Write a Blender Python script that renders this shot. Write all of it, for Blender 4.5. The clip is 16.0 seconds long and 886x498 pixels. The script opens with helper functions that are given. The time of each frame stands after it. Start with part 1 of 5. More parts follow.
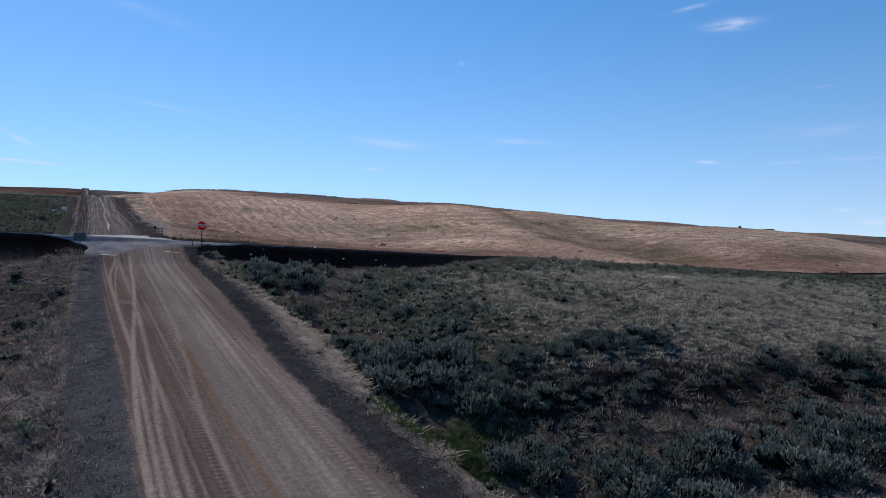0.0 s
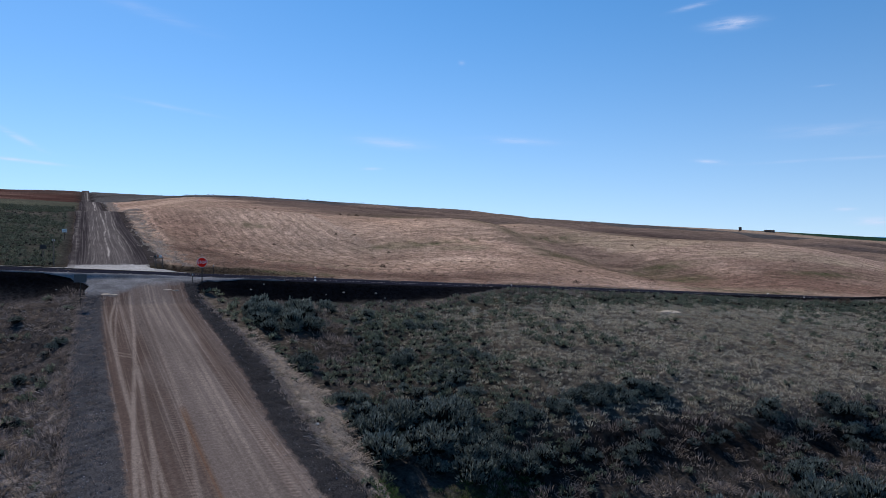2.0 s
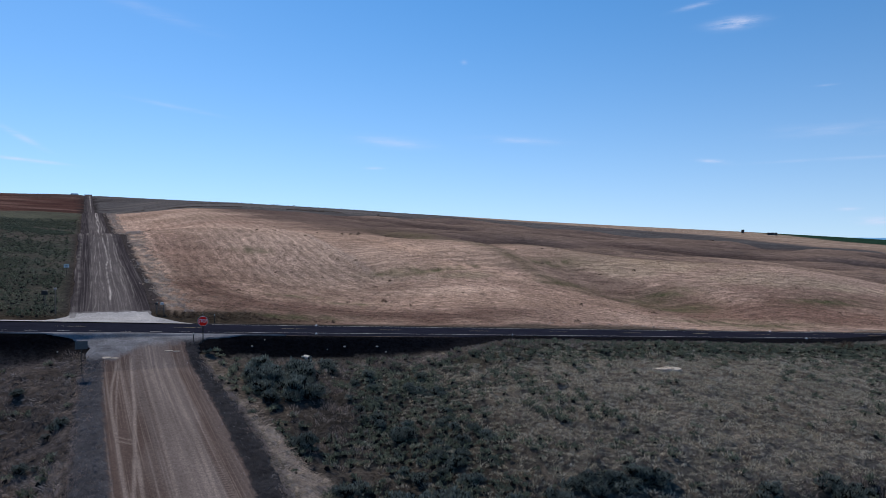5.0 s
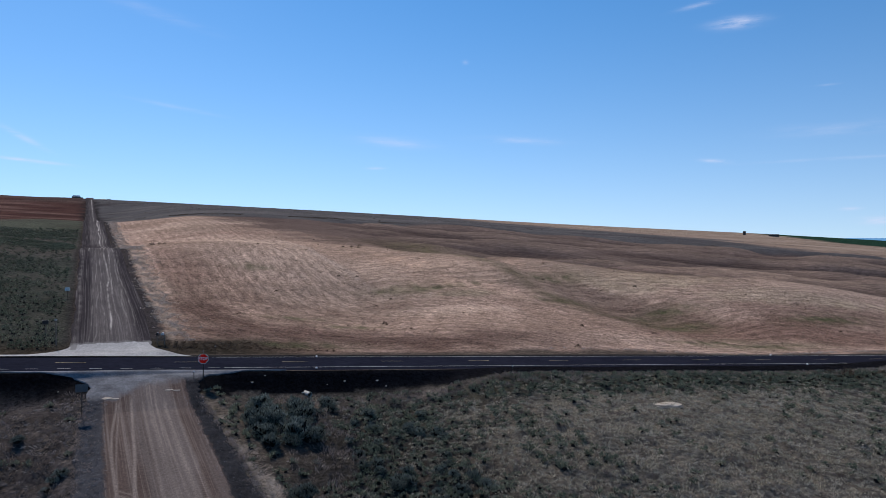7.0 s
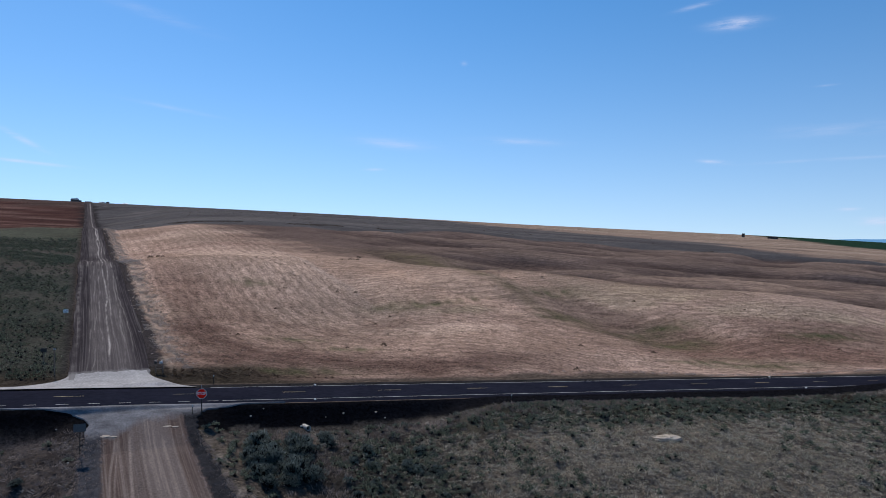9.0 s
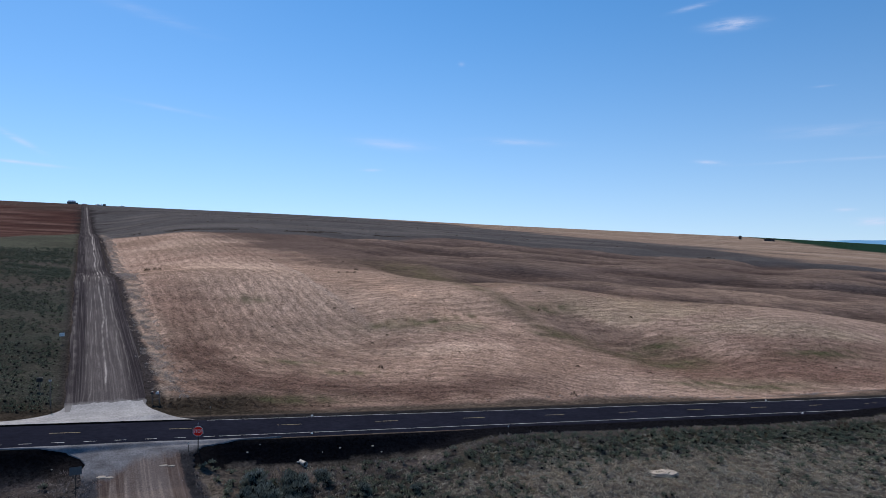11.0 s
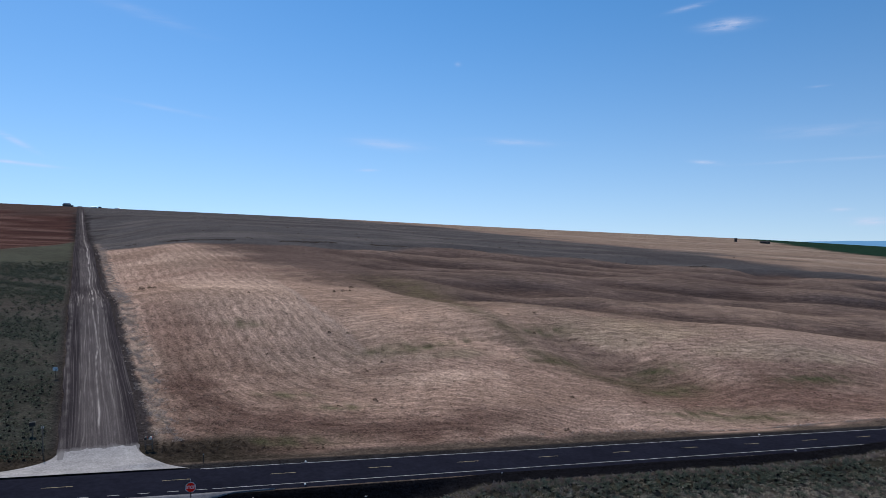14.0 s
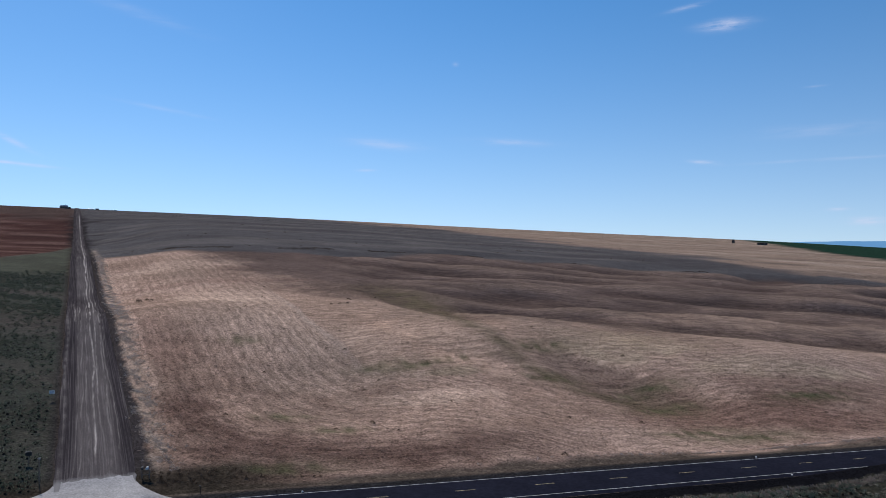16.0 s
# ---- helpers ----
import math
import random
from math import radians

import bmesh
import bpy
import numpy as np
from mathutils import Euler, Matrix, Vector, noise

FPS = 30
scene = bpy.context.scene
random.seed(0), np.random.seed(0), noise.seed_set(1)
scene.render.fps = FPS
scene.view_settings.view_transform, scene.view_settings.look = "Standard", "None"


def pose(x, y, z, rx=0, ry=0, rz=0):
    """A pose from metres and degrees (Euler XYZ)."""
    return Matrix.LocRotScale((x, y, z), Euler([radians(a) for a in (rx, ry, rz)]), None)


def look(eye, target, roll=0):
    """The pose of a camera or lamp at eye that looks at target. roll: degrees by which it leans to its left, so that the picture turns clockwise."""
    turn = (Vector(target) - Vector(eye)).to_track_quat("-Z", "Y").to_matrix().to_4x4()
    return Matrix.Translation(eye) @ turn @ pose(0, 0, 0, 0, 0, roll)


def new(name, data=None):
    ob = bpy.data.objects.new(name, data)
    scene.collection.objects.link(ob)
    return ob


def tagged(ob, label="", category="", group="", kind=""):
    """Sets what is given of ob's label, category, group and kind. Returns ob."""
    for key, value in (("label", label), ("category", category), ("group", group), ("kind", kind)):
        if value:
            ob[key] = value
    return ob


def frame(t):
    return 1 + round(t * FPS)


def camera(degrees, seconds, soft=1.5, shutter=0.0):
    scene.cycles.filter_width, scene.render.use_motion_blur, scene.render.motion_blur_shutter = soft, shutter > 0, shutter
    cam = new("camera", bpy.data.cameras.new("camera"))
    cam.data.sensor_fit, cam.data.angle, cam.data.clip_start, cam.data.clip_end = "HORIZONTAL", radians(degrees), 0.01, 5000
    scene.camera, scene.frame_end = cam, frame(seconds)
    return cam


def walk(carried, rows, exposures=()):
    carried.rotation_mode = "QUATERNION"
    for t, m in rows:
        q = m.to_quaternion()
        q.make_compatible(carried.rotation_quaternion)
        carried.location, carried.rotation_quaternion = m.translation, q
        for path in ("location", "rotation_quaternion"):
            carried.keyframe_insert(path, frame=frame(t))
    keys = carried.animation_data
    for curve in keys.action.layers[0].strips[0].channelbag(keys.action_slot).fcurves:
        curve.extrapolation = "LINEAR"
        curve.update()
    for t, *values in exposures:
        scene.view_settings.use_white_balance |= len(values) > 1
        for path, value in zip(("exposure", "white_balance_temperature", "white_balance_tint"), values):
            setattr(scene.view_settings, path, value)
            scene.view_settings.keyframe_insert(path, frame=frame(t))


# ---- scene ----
# seconds, eye x y z, yaw, pitch, roll
ROWS = [
    (0.0, -9.579, -84.909, 0.146, -19.841, -0.298, 0.095),
    (0.5, -9.571, -84.925, 0.864, -19.832, -0.318, 0.090),
    (1.0, -9.546, -84.938, 1.888, -19.824, -0.324, 0.082),
    (1.5, -9.539, -84.944, 2.967, -19.820, -0.338, 0.067),
    (2.0, -9.559, -84.938, 4.082, -19.815, -0.346, 0.064),
    (2.5, -9.563, -84.918, 5.159, -19.805, -0.354, 0.081),
    (3.0, -9.548, -84.891, 6.215, -19.782, -0.355, 0.105),
    (3.5, -9.521, -84.864, 7.268, -19.746, -0.361, 0.119),
    (4.0, -9.483, -84.857, 8.337, -19.708, -0.375, 0.123),
    (6.5, -9.298, -84.943, 13.424, -19.524, -0.394, 0.075),
    (7.0, -9.259, -84.946, 14.410, -19.507, -0.386, 0.064),
    (7.5, -9.195, -84.948, 15.316, -19.506, -0.367, 0.054),
    (8.0, -9.172, -84.943, 16.180, -19.521, -0.344, 0.041),
    (8.5, -9.173, -84.922, 17.057, -19.550, -0.320, 0.016),
    (9.0, -9.193, -84.903, 17.969, -19.588, -0.296, -0.009),
    (11.5, -9.074, -84.943, 22.839, -19.859, -0.236, -0.049),
    (12.0, -9.037, -84.982, 23.802, -19.912, -0.239, -0.057),
    (12.5, -8.978, -85.028, 24.772, -19.962, -0.245, -0.066),
    (13.0, -8.903, -85.052, 25.753, -20.005, -0.254, -0.078),
    (13.5, -8.828, -85.061, 26.765, -20.048, -0.247, -0.089),
    (14.0, -8.737, -85.061, 27.761, -20.097, -0.238, -0.097),
    (14.5, -8.679, -85.080, 28.724, -20.148, -0.233, -0.106),
    (15.0, -8.660, -85.103, 29.695, -20.195, -0.225, -0.120),
    (15.5, -8.625, -85.126, 30.658, -20.241, -0.230, -0.136),
    (16.0, -8.593, -85.127, 31.647, -20.275, -0.235, -0.156),
]
cam = camera(65.95, 16.0, soft=0.55)
walk(cam, [(t, pose(x, y, z, 90, 0, yaw) @ pose(0, 0, 0, pitch, 0, roll)) for t, x, y, z, yaw, pitch, roll in ROWS],
     exposures=[(0.0, 0.12), (4.0, 0.09), (9.0, 0.06), (12.0, 0.04), (14.0, -0.04), (16.0, -0.05)])

# ---- light ----
SUN_UP, SUN_TURN = radians(44), radians(-13)      # elevation; turn from north towards east
world = bpy.data.worlds.new("sky")
scene.world = world
world.use_nodes = True
nt = world.node_tree
sky = nt.nodes.new("ShaderNodeTexSky")
sky.sky_type, sky.sun_disc = "NISHITA", False
sky.sun_elevation, sky.sun_rotation = SUN_UP, SUN_TURN
sky.air_density, sky.dust_density, sky.ozone_density, sky.altitude = 1.0, 0.1, 1.8, 600
back = nt.nodes["Background"]
back.inputs["Strength"].default_value = 0.10
# azimuth, elevation, half width and height in degrees, tilt, density of each thin cloud
CLOUDS = [
    (42.7, 16.62, 1.75, 0.42, 0, 1.3),
    (39.9, 18.15, 1.5, 0.20, 8, 0.55),
    (41.24, 6.48, 1.24, 0.19, -8, 0.60),
    (48.94, 11.54, 0.75, 0.09, 0, 0.25),
    (-11.77, 5.97, 2.42, 0.14, -4, 0.80),
    (-12.18, 7.64, 1.77, 0.24, -28, 0.40),
    (15.38, 8.47, 3.55, 0.47, -4, 0.30),
    (26.01, 8.60, 3.54, 0.33, -3, 0.30),
    (21.38, 14.89, 0.28, 0.19, 0, 0.35),
    (52.03, 1.72, 1.44, 0.28, 0, 0.8),
    (50.2, 2.6, 0.8, 0.14, 0, 0.55),
    (49.39, 8.42, 4.54, 0.57, 0, 0.18),
    (-3.59, 17.41, 4.79, 0.47, -12, 0.14),
    (49.76, 6.25, 5.75, 0.14, 0, 0.18),
    (-1.98, 10.60, 3.52, 0.19, -8, 0.16),
    (13.83, 6.31, 0.85, 0.14, 0, 0.30),
]


def vec(nt, op, a, b):
    m = nt.nodes.new("ShaderNodeVectorMath")
    m.operation = op
    for i, v in enumerate((a, b)):
        if isinstance(v, tuple):
            m.inputs[i].default_value = v
        else:
            nt.links.new(v, m.inputs[i])
    return m


def num(nt, op, a, b):
    m = nt.nodes.new("ShaderNodeMath")
    m.operation = op
    for i, v in enumerate((a, b)):
        if isinstance(v, (int, float)):
            m.inputs[i].default_value = v
        else:
            nt.links.new(v, m.inputs[i])
    return m.outputs[0]


def cloudy(nt, clear):
    """Thin wisps over the clear sky."""
    where = nt.nodes.new("ShaderNodeTexCoord").outputs["Generated"]
    streaks = nt.nodes.new("ShaderNodeTexNoise")
    stretch = nt.nodes.new("ShaderNodeMapping")
    stretch.inputs["Scale"].default_value = (1, 1, 7)
    nt.links.new(where, stretch.inputs["Vector"])
    nt.links.new(stretch.outputs[0], streaks.inputs["Vector"])
    for k, v in (("Scale", 16.0), ("Detail", 6.0), ("Roughness", 0.65)):
        streaks.inputs[k].default_value = v
    total = None
    for az, el, w, h, tilt, dense in CLOUDS:
        a, e, r = radians(az), radians(el), radians(tilt)
        ahead = Vector((math.sin(a) * math.cos(e), math.cos(a) * math.cos(e), math.sin(e)))
        side = Vector((math.cos(a), -math.sin(a), 0))
        up = side.cross(ahead)
        s, u = side * math.cos(r) + up * math.sin(r), up * math.cos(r) - side * math.sin(r)
        off = vec(nt, "SUBTRACT", where, tuple(ahead)).outputs[0]
        p = num(nt, "MULTIPLY", vec(nt, "DOT_PRODUCT", off, tuple(s)).outputs["Value"], 1 / radians(w))
        q = num(nt, "MULTIPLY", vec(nt, "DOT_PRODUCT", off, tuple(u)).outputs["Value"], 1 / radians(h))
        d = num(nt, "ADD", num(nt, "MULTIPLY", p, p), num(nt, "MULTIPLY", q, q))
        g = num(nt, "MULTIPLY", num(nt, "POWER", 2.718, num(nt, "MULTIPLY", d, -1.6)), dense)
        total = g if total is None else num(nt, "ADD", total, g)
    shape = nt.nodes.new("ShaderNodeMapRange")
    for k, v in zip(("From Min", "From Max", "To Min", "To Max"), (0.32, 0.66, 0.05, 0.85)):
        shape.inputs[k].default_value = v
    nt.links.new(streaks.outputs["Fac"], shape.inputs["Value"])
    # pale summer haze low over the land
    split = nt.nodes.new("ShaderNodeSeparateXYZ")
    nt.links.new(where, split.inputs[0])
    veil = num(nt, "MULTIPLY", num(nt, "POWER", 2.718, num(nt, "MULTIPLY", num(nt, "MAXIMUM", split.outputs[2], 0.0), -6.5)), 0.38)
    cover = num(nt, "MINIMUM", num(nt, "ADD", num(nt, "MULTIPLY", total, shape.outputs[0]), veil), 0.9)
    m = nt.nodes.new("ShaderNodeMix")
    m.data_type = "RGBA"
    nt.links.new(cover, m.inputs[0])
    nt.links.new(clear, m.inputs[6])
    m.inputs[7].default_value = (6.7, 7.15, 9.2, 1)
    return m.outputs[2]


# the haze right at the horizon is left out: the sky is read a little higher up
aim = vec(nt, "ADD", vec(nt, "MULTIPLY", nt.nodes.new("ShaderNodeTexCoord").outputs["Generated"], (1.0, 1.0, 0.95)).outputs[0], (0.0, 0.0, 0.085)).outputs[0]
nt.links.new(vec(nt, "NORMALIZE", aim, (0.0, 0.0, 0.0)).outputs[0], sky.inputs["Vector"])
rich = nt.nodes.new("ShaderNodeHueSaturation")
rich.inputs["Saturation"].default_value = 1.37
rich.inputs["Value"].default_value = 1.25
nt.links.new(sky.outputs[0], rich.inputs["Color"])
nt.links.new(cloudy(nt, rich.outputs[0]), back.inputs["Color"])
sun = new("sun", bpy.data.lights.new("sun", "SUN"))
sun.data.energy, sun.data.angle, sun.data.color = 4.6, radians(0.53), (1.0, 0.93, 0.85)
to_sun = Vector((math.sin(SUN_TURN) * math.cos(SUN_UP), math.cos(SUN_TURN) * math.cos(SUN_UP), math.sin(SUN_UP)))
sun.matrix_world = look(to_sun * 100, (0, 0, 0))

# ---- materials ----


def material(name, rough=0.9, metal=0.0):
    m = bpy.data.materials.new(name)
    m.use_nodes = True
    b = m.node_tree.nodes["Principled BSDF"]
    b.inputs["Roughness"].default_value, b.inputs["Metallic"].default_value = rough, metal
    b.inputs["Specular IOR Level"].default_value = 0.35 if rough < 0.7 else 0.0
    return m, m.node_tree, b


def node(nt, kind, **sets):
    n = nt.nodes.new(kind)
    for k, v in sets.items():
        n.inputs[k.replace("_", " ")].default_value = v
    return n


def noise_of(nt, scale, detail=4.0, rough=0.6, stretch=None):
    c = nt.nodes.new("ShaderNodeTexCoord")
    n = node(nt, "ShaderNodeTexNoise", Scale=scale, Detail=detail, Roughness=rough)
    if stretch:
        m = node(nt, "ShaderNodeMapping", Scale=stretch)
        nt.links.new(c.outputs["Object"], m.inputs["Vector"])
        nt.links.new(m.outputs[0], n.inputs["Vector"])
    else:
        nt.links.new(c.outputs["Object"], n.inputs["Vector"])
    return n.outputs["Fac"]


def ranged(nt, value, a, b, lo, hi):
    r = nt.nodes.new("ShaderNodeMapRange")
    for k, v in zip(("From Min", "From Max", "To Min", "To Max"), (a, b, lo, hi)):
        r.inputs[k].default_value = v
    nt.links.new(value, r.inputs["Value"])
    return r.outputs[0]


def maths(nt, op, a, b):
    m = nt.nodes.new("ShaderNodeMath")
    m.operation = op
    for i, v in enumerate((a, b)):
        if isinstance(v, (int, float)):
            m.inputs[i].default_value = v
        else:
            nt.links.new(v, m.inputs[i])
    return m.outputs[0]


def mixed(nt, how, fac, a, b):
    m = nt.nodes.new("ShaderNodeMix")
    m.data_type, m.blend_type = "RGBA", how
    for socket, v in ((m.inputs[0], fac), (m.inputs[6], a), (m.inputs[7], b)):
        if isinstance(v, (int, float)):
            socket.default_value = v
        elif isinstance(v, tuple):
            socket.default_value = (*v, 1)
        else:
            nt.links.new(v, socket)
    return m.outputs[2]


def bumped(nt, bsdf, height, strength, distance):
    b = node(nt, "ShaderNodeBump", Strength=strength, Distance=distance)
    nt.links.new(height, b.inputs["Height"])
    nt.links.new(b.outputs[0], bsdf.inputs["Normal"])


def plain(name, colour, rough=0.8, metal=0.0, grain=6.0, spread=0.25, bump=0.0):
    """A worn, slightly uneven surface of one colour."""
    m, nt, b = material(name, rough, metal)
    a, c = noise_of(nt, grain, 5), noise_of(nt, grain * 0.13, 3)
    v = maths(nt, "MULTIPLY", ranged(nt, a, 0.3, 0.7, 1 - spread, 1 + spread), ranged(nt, c, 0.3, 0.7, 1 - spread * 0.7, 1 + spread * 0.7))
    nt.links.new(mixed(nt, "MULTIPLY", 1.0, colour, v), b.inputs["Base Color"])
    if bump:
        bumped(nt, b, a, 0.6, bump)
    return m


def leafy(name, colour, dry, share=0.5, spread=0.35):
    """Foliage that varies from piece to piece and from clump to clump."""
    m, nt, b = material(name, 0.75)
    g = nt.nodes.new("ShaderNodeNewGeometry")
    o = nt.nodes.new("ShaderNodeObjectInfo")
    big = noise_of(nt, 0.16, 3)
    pick = maths(nt, "ADD", maths(nt, "MULTIPLY", g.outputs["Random Per Island"], 0.5), maths(nt, "MULTIPLY", ranged(nt, big, 0.35, 0.65, 0, 1), 0.5))
    col = mixed(nt, "MIX", ranged(nt, pick, share, 1.0, 0.0, 1.0), colour, dry)
    v = maths(nt, "MULTIPLY", ranged(nt, g.outputs["Random Per Island"], 0, 1, 1 - spread, 1 + spread), ranged(nt, o.outputs["Random"], 0, 1, 0.8, 1.2))
    final = mixed(nt, "MULTIPLY", 1.0, col, v)
    nt.links.new(final, b.inputs["Base Color"])
    # thin leaves let some light through
    thin = nt.nodes.new("ShaderNodeBsdfTranslucent")
    nt.links.new(final, thin.inputs["Color"])
    both = nt.nodes.new("ShaderNodeMixShader")
    both.inputs[0].default_value = 0.25
    nt.links.new(b.outputs[0], both.inputs[1])
    nt.links.new(thin.outputs[0], both.inputs[2])
    nt.links.new(both.outputs[0], nt.nodes["Material Output"].inputs["Surface"])
    return m


def soil_material():
    m, nt, b = material("open_ground", 0.95)
    soil = nt.nodes.new("ShaderNodeAttribute")
    soil.attribute_name = "soil"
    mask = nt.nodes.new("ShaderNodeAttribute")
    mask.attribute_name = "mask"
    split = nt.nodes.new("ShaderNodeSeparateColor")
    nt.links.new(mask.outputs["Color"], split.inputs[0])
    stubble, grassy, gravel = split.outputs[0], split.outputs[1], split.outputs[2]
    fine, mid, big = noise_of(nt, 3.0, 5, 0.7), noise_of(nt, 0.45, 5, 0.65), noise_of(nt, 0.035, 4, 0.6)
    drill = nt.nodes.new("ShaderNodeAttribute")
    drill.attribute_name = "drill"
    lines = node(nt, "ShaderNodeTexNoise", Scale=1.0, Detail=3.0, Roughness=0.65)
    nt.links.new(drill.outputs["Vector"], lines.inputs["Vector"])
    drills = lines.outputs["Fac"]
    v = maths(nt, "MULTIPLY", ranged(nt, fine, 0.30, 0.70, 0.18, 1.42), ranged(nt, mid, 0.28, 0.72, 0.82, 1.18))
    v = maths(nt, "MULTIPLY", v, ranged(nt, big, 0.3, 0.7, 0.88, 1.12))
    v = maths(nt, "MULTIPLY", v, ranged(nt, noise_of(nt, 0.06, 5, 0.65, (0.16, 1.0, 1.0)), 0.3, 0.7, 0.86, 1.14))
    # drill rows: broken straw lines, wheel passes, clods with dark gaps
    rows = ranged(nt, drills, 0.34, 0.66, 0.84, 1.44)
    passes = node(nt, "ShaderNodeTexWave", Scale=0.10, Distortion=1.8, Detail=3.0)
    nt.links.new(drill.outputs["Vector"], passes.inputs["Vector"])
    rows = maths(nt, "MULTIPLY", rows, ranged(nt, passes.outputs["Fac"], 0.0, 1.0, 0.91, 1.10))
    furrow = node(nt, "ShaderNodeTexWave", Scale=0.33, Distortion=2.5, Detail=3.0)
    nt.links.new(drill.outputs["Vector"], furrow.inputs["Vector"])
    rows = maths(nt, "MULTIPLY", rows, ranged(nt, furrow.outputs["Fac"], 0.0, 1.0, 0.96, 1.05))
    clods = noise_of(nt, 1.15, 3, 0.75)
    rows = maths(nt, "MULTIPLY", rows, ranged(nt, clods, 0.33, 0.48, 0.52, 1.10))
    rows = maths(nt, "ADD", maths(nt, "MULTIPLY", rows, stubble), maths(nt, "SUBTRACT", 1.0, stubble))
    v = maths(nt, "MULTIPLY", v, rows)
    col = mixed(nt, "MULTIPLY", 1.0, soil.outputs["Color"], v)
    # bleached litter between the tufts
    litter = maths(nt, "MULTIPLY", ranged(nt, noise_of(nt, 0.9, 6, 0.75), 0.52, 0.68, 0, 0.55), grassy)
    col = mixed(nt, "MIX", litter, col, (0.30, 0.24, 0.19))
    nt.links.new(col, b.inputs["Base Color"])
    relief = maths(nt, "ADD", maths(nt, "ADD", fine, maths(nt, "MULTIPLY", mid, 0.6)), maths(nt, "MULTIPLY", maths(nt, "ADD", drills, clods), maths(nt, "MULTIPLY", stubble, 0.8)))
    bumped(nt, b, relief, 0.9, 0.2)
    return m


def dirt_material(name, dark, pale, dust, shouldered=False):
    """Graded dirt: long streaks worn by wheels, small stones."""
    m, nt, b = material(name, 0.92)
    uv = nt.nodes.new("ShaderNodeAttribute")
    uv.attribute_name = "lane"
    def lane_noise(scale, sx, sy, detail):
        mp = node(nt, "ShaderNodeMapping", Scale=(sx, sy, 1.0))
        nt.links.new(uv.outputs["Vector"], mp.inputs["Vector"])
        n = node(nt, "ShaderNodeTexNoise", Scale=scale, Detail=detail, Roughness=0.6)
        nt.links.new(mp.outputs[0], n.inputs["Vector"])
        return n.outputs["Fac"]
    streak, thin = lane_noise(1.0, 0.9, 0.012, 3), lane_noise(1.0, 4.6, 0.03, 4)
    patch, grit, pebble = lane_noise(1.0, 0.25, 0.05, 4), noise_of(nt, 5.0, 5, 0.7), noise_of(nt, 14.0, 4, 0.75)
    worn = nt.nodes.new("ShaderNodeAttribute")
    worn.attribute_name = "worn"
    use = nt.nodes.new("ShaderNodeSeparateColor")
    nt.links.new(worn.outputs["Color"], use.inputs[0])
    pressed, wheels, rusty = use.outputs[0], use.outputs[1], use.outputs[2]
    lean = maths(nt, "ADD", streak, maths(nt, "MULTIPLY", maths(nt, "SUBTRACT", wheels, 0.5), 0.30 if shouldered else 0.42))
    col = mixed(nt, "MIX", ranged(nt, lean, 0.36, 0.66, 0, 1), dark, pale)
    col = mixed(nt, "MIX", ranged(nt, thin, 0.50, 0.70, 0, 0.6 if shouldered else 0.26), col, dust)
    scuffed = maths(nt, "MULTIPLY", pressed, ranged(nt, maths(nt, "ADD", pebble, patch), 0.75, 1.1, 0.45, 1.0))
    col = mixed(nt, "MIX", scuffed, col, dust)
    if shouldered:
        col = mixed(nt, "MIX", maths(nt, "MULTIPLY", rusty, ranged(nt, thin, 0.35, 0.65, 0.1, 0.9)), col, (0.125, 0.066, 0.038))
        # ladder marks pressed by coarse treads
        tread = nt.nodes.new("ShaderNodeAttribute")
        tread.attribute_name = "tread"
        rung = node(nt, "ShaderNodeTexWave", Scale=0.95, Distortion=1.2, Detail=2.0)
        rung.bands_direction = "Y"
        nt.links.new(uv.outputs["Vector"], rung.inputs["Vector"])
        col = mixed(nt, "MULTIPLY", tread.outputs["Fac"], col, mixed(nt, "MIX", rung.outputs["Fac"], (0.78, 0.77, 0.77), (1.2, 1.18, 1.17)))
    v = maths(nt, "MULTIPLY", ranged(nt, grit, 0.25, 0.75, 0.56, 1.18), ranged(nt, patch, 0.3, 0.7, 0.8, 1.2))
    v = maths(nt, "MULTIPLY", v, ranged(nt, pebble, 0.3, 0.7, 0.8, 1.2))
    col = mixed(nt, "MULTIPLY", 1.0, col, v)
    strewn = nt.nodes.new("ShaderNodeAttribute")
    strewn.attribute_name = "strewn"
    if shouldered:
        # dark crushed gravel beyond a ragged edge
        verge = nt.nodes.new("ShaderNodeAttribute")
        verge.attribute_name = "verge"
        rag = maths(nt, "ADD", maths(nt, "MULTIPLY", maths(nt, "SUBTRACT", noise_of(nt, 1.1, 5, 0.7), 0.5), 1.1), maths(nt, "MULTIPLY", maths(nt, "SUBTRACT", pebble, 0.5), 0.7))
        out = ranged(nt, maths(nt, "ADD", verge.outputs["Fac"], rag), -0.15, 0.12, 1.0, 0.0)
        chips = ranged(nt, pebble, 0.36, 0.72, 0.25, 2.1)
        rock = mixed(nt, "MULTIPLY", 1.0, (0.044, 0.043, 0.047), maths(nt, "MULTIPLY", chips, ranged(nt, noise_of(nt, 0.7, 4, 0.6), 0.3, 0.7, 0.7, 1.3)))
        sides = nt.nodes.new("ShaderNodeSeparateXYZ")
        nt.links.new(uv.outputs["Vector"], sides.inputs[0])
        rock = mixed(nt, "MULTIPLY", 1.0, rock, ranged(nt, sides.outputs[0], -1.0, 1.0, 1.15, 0.6))
        col = mixed(nt, "MIX", out, col, rock)
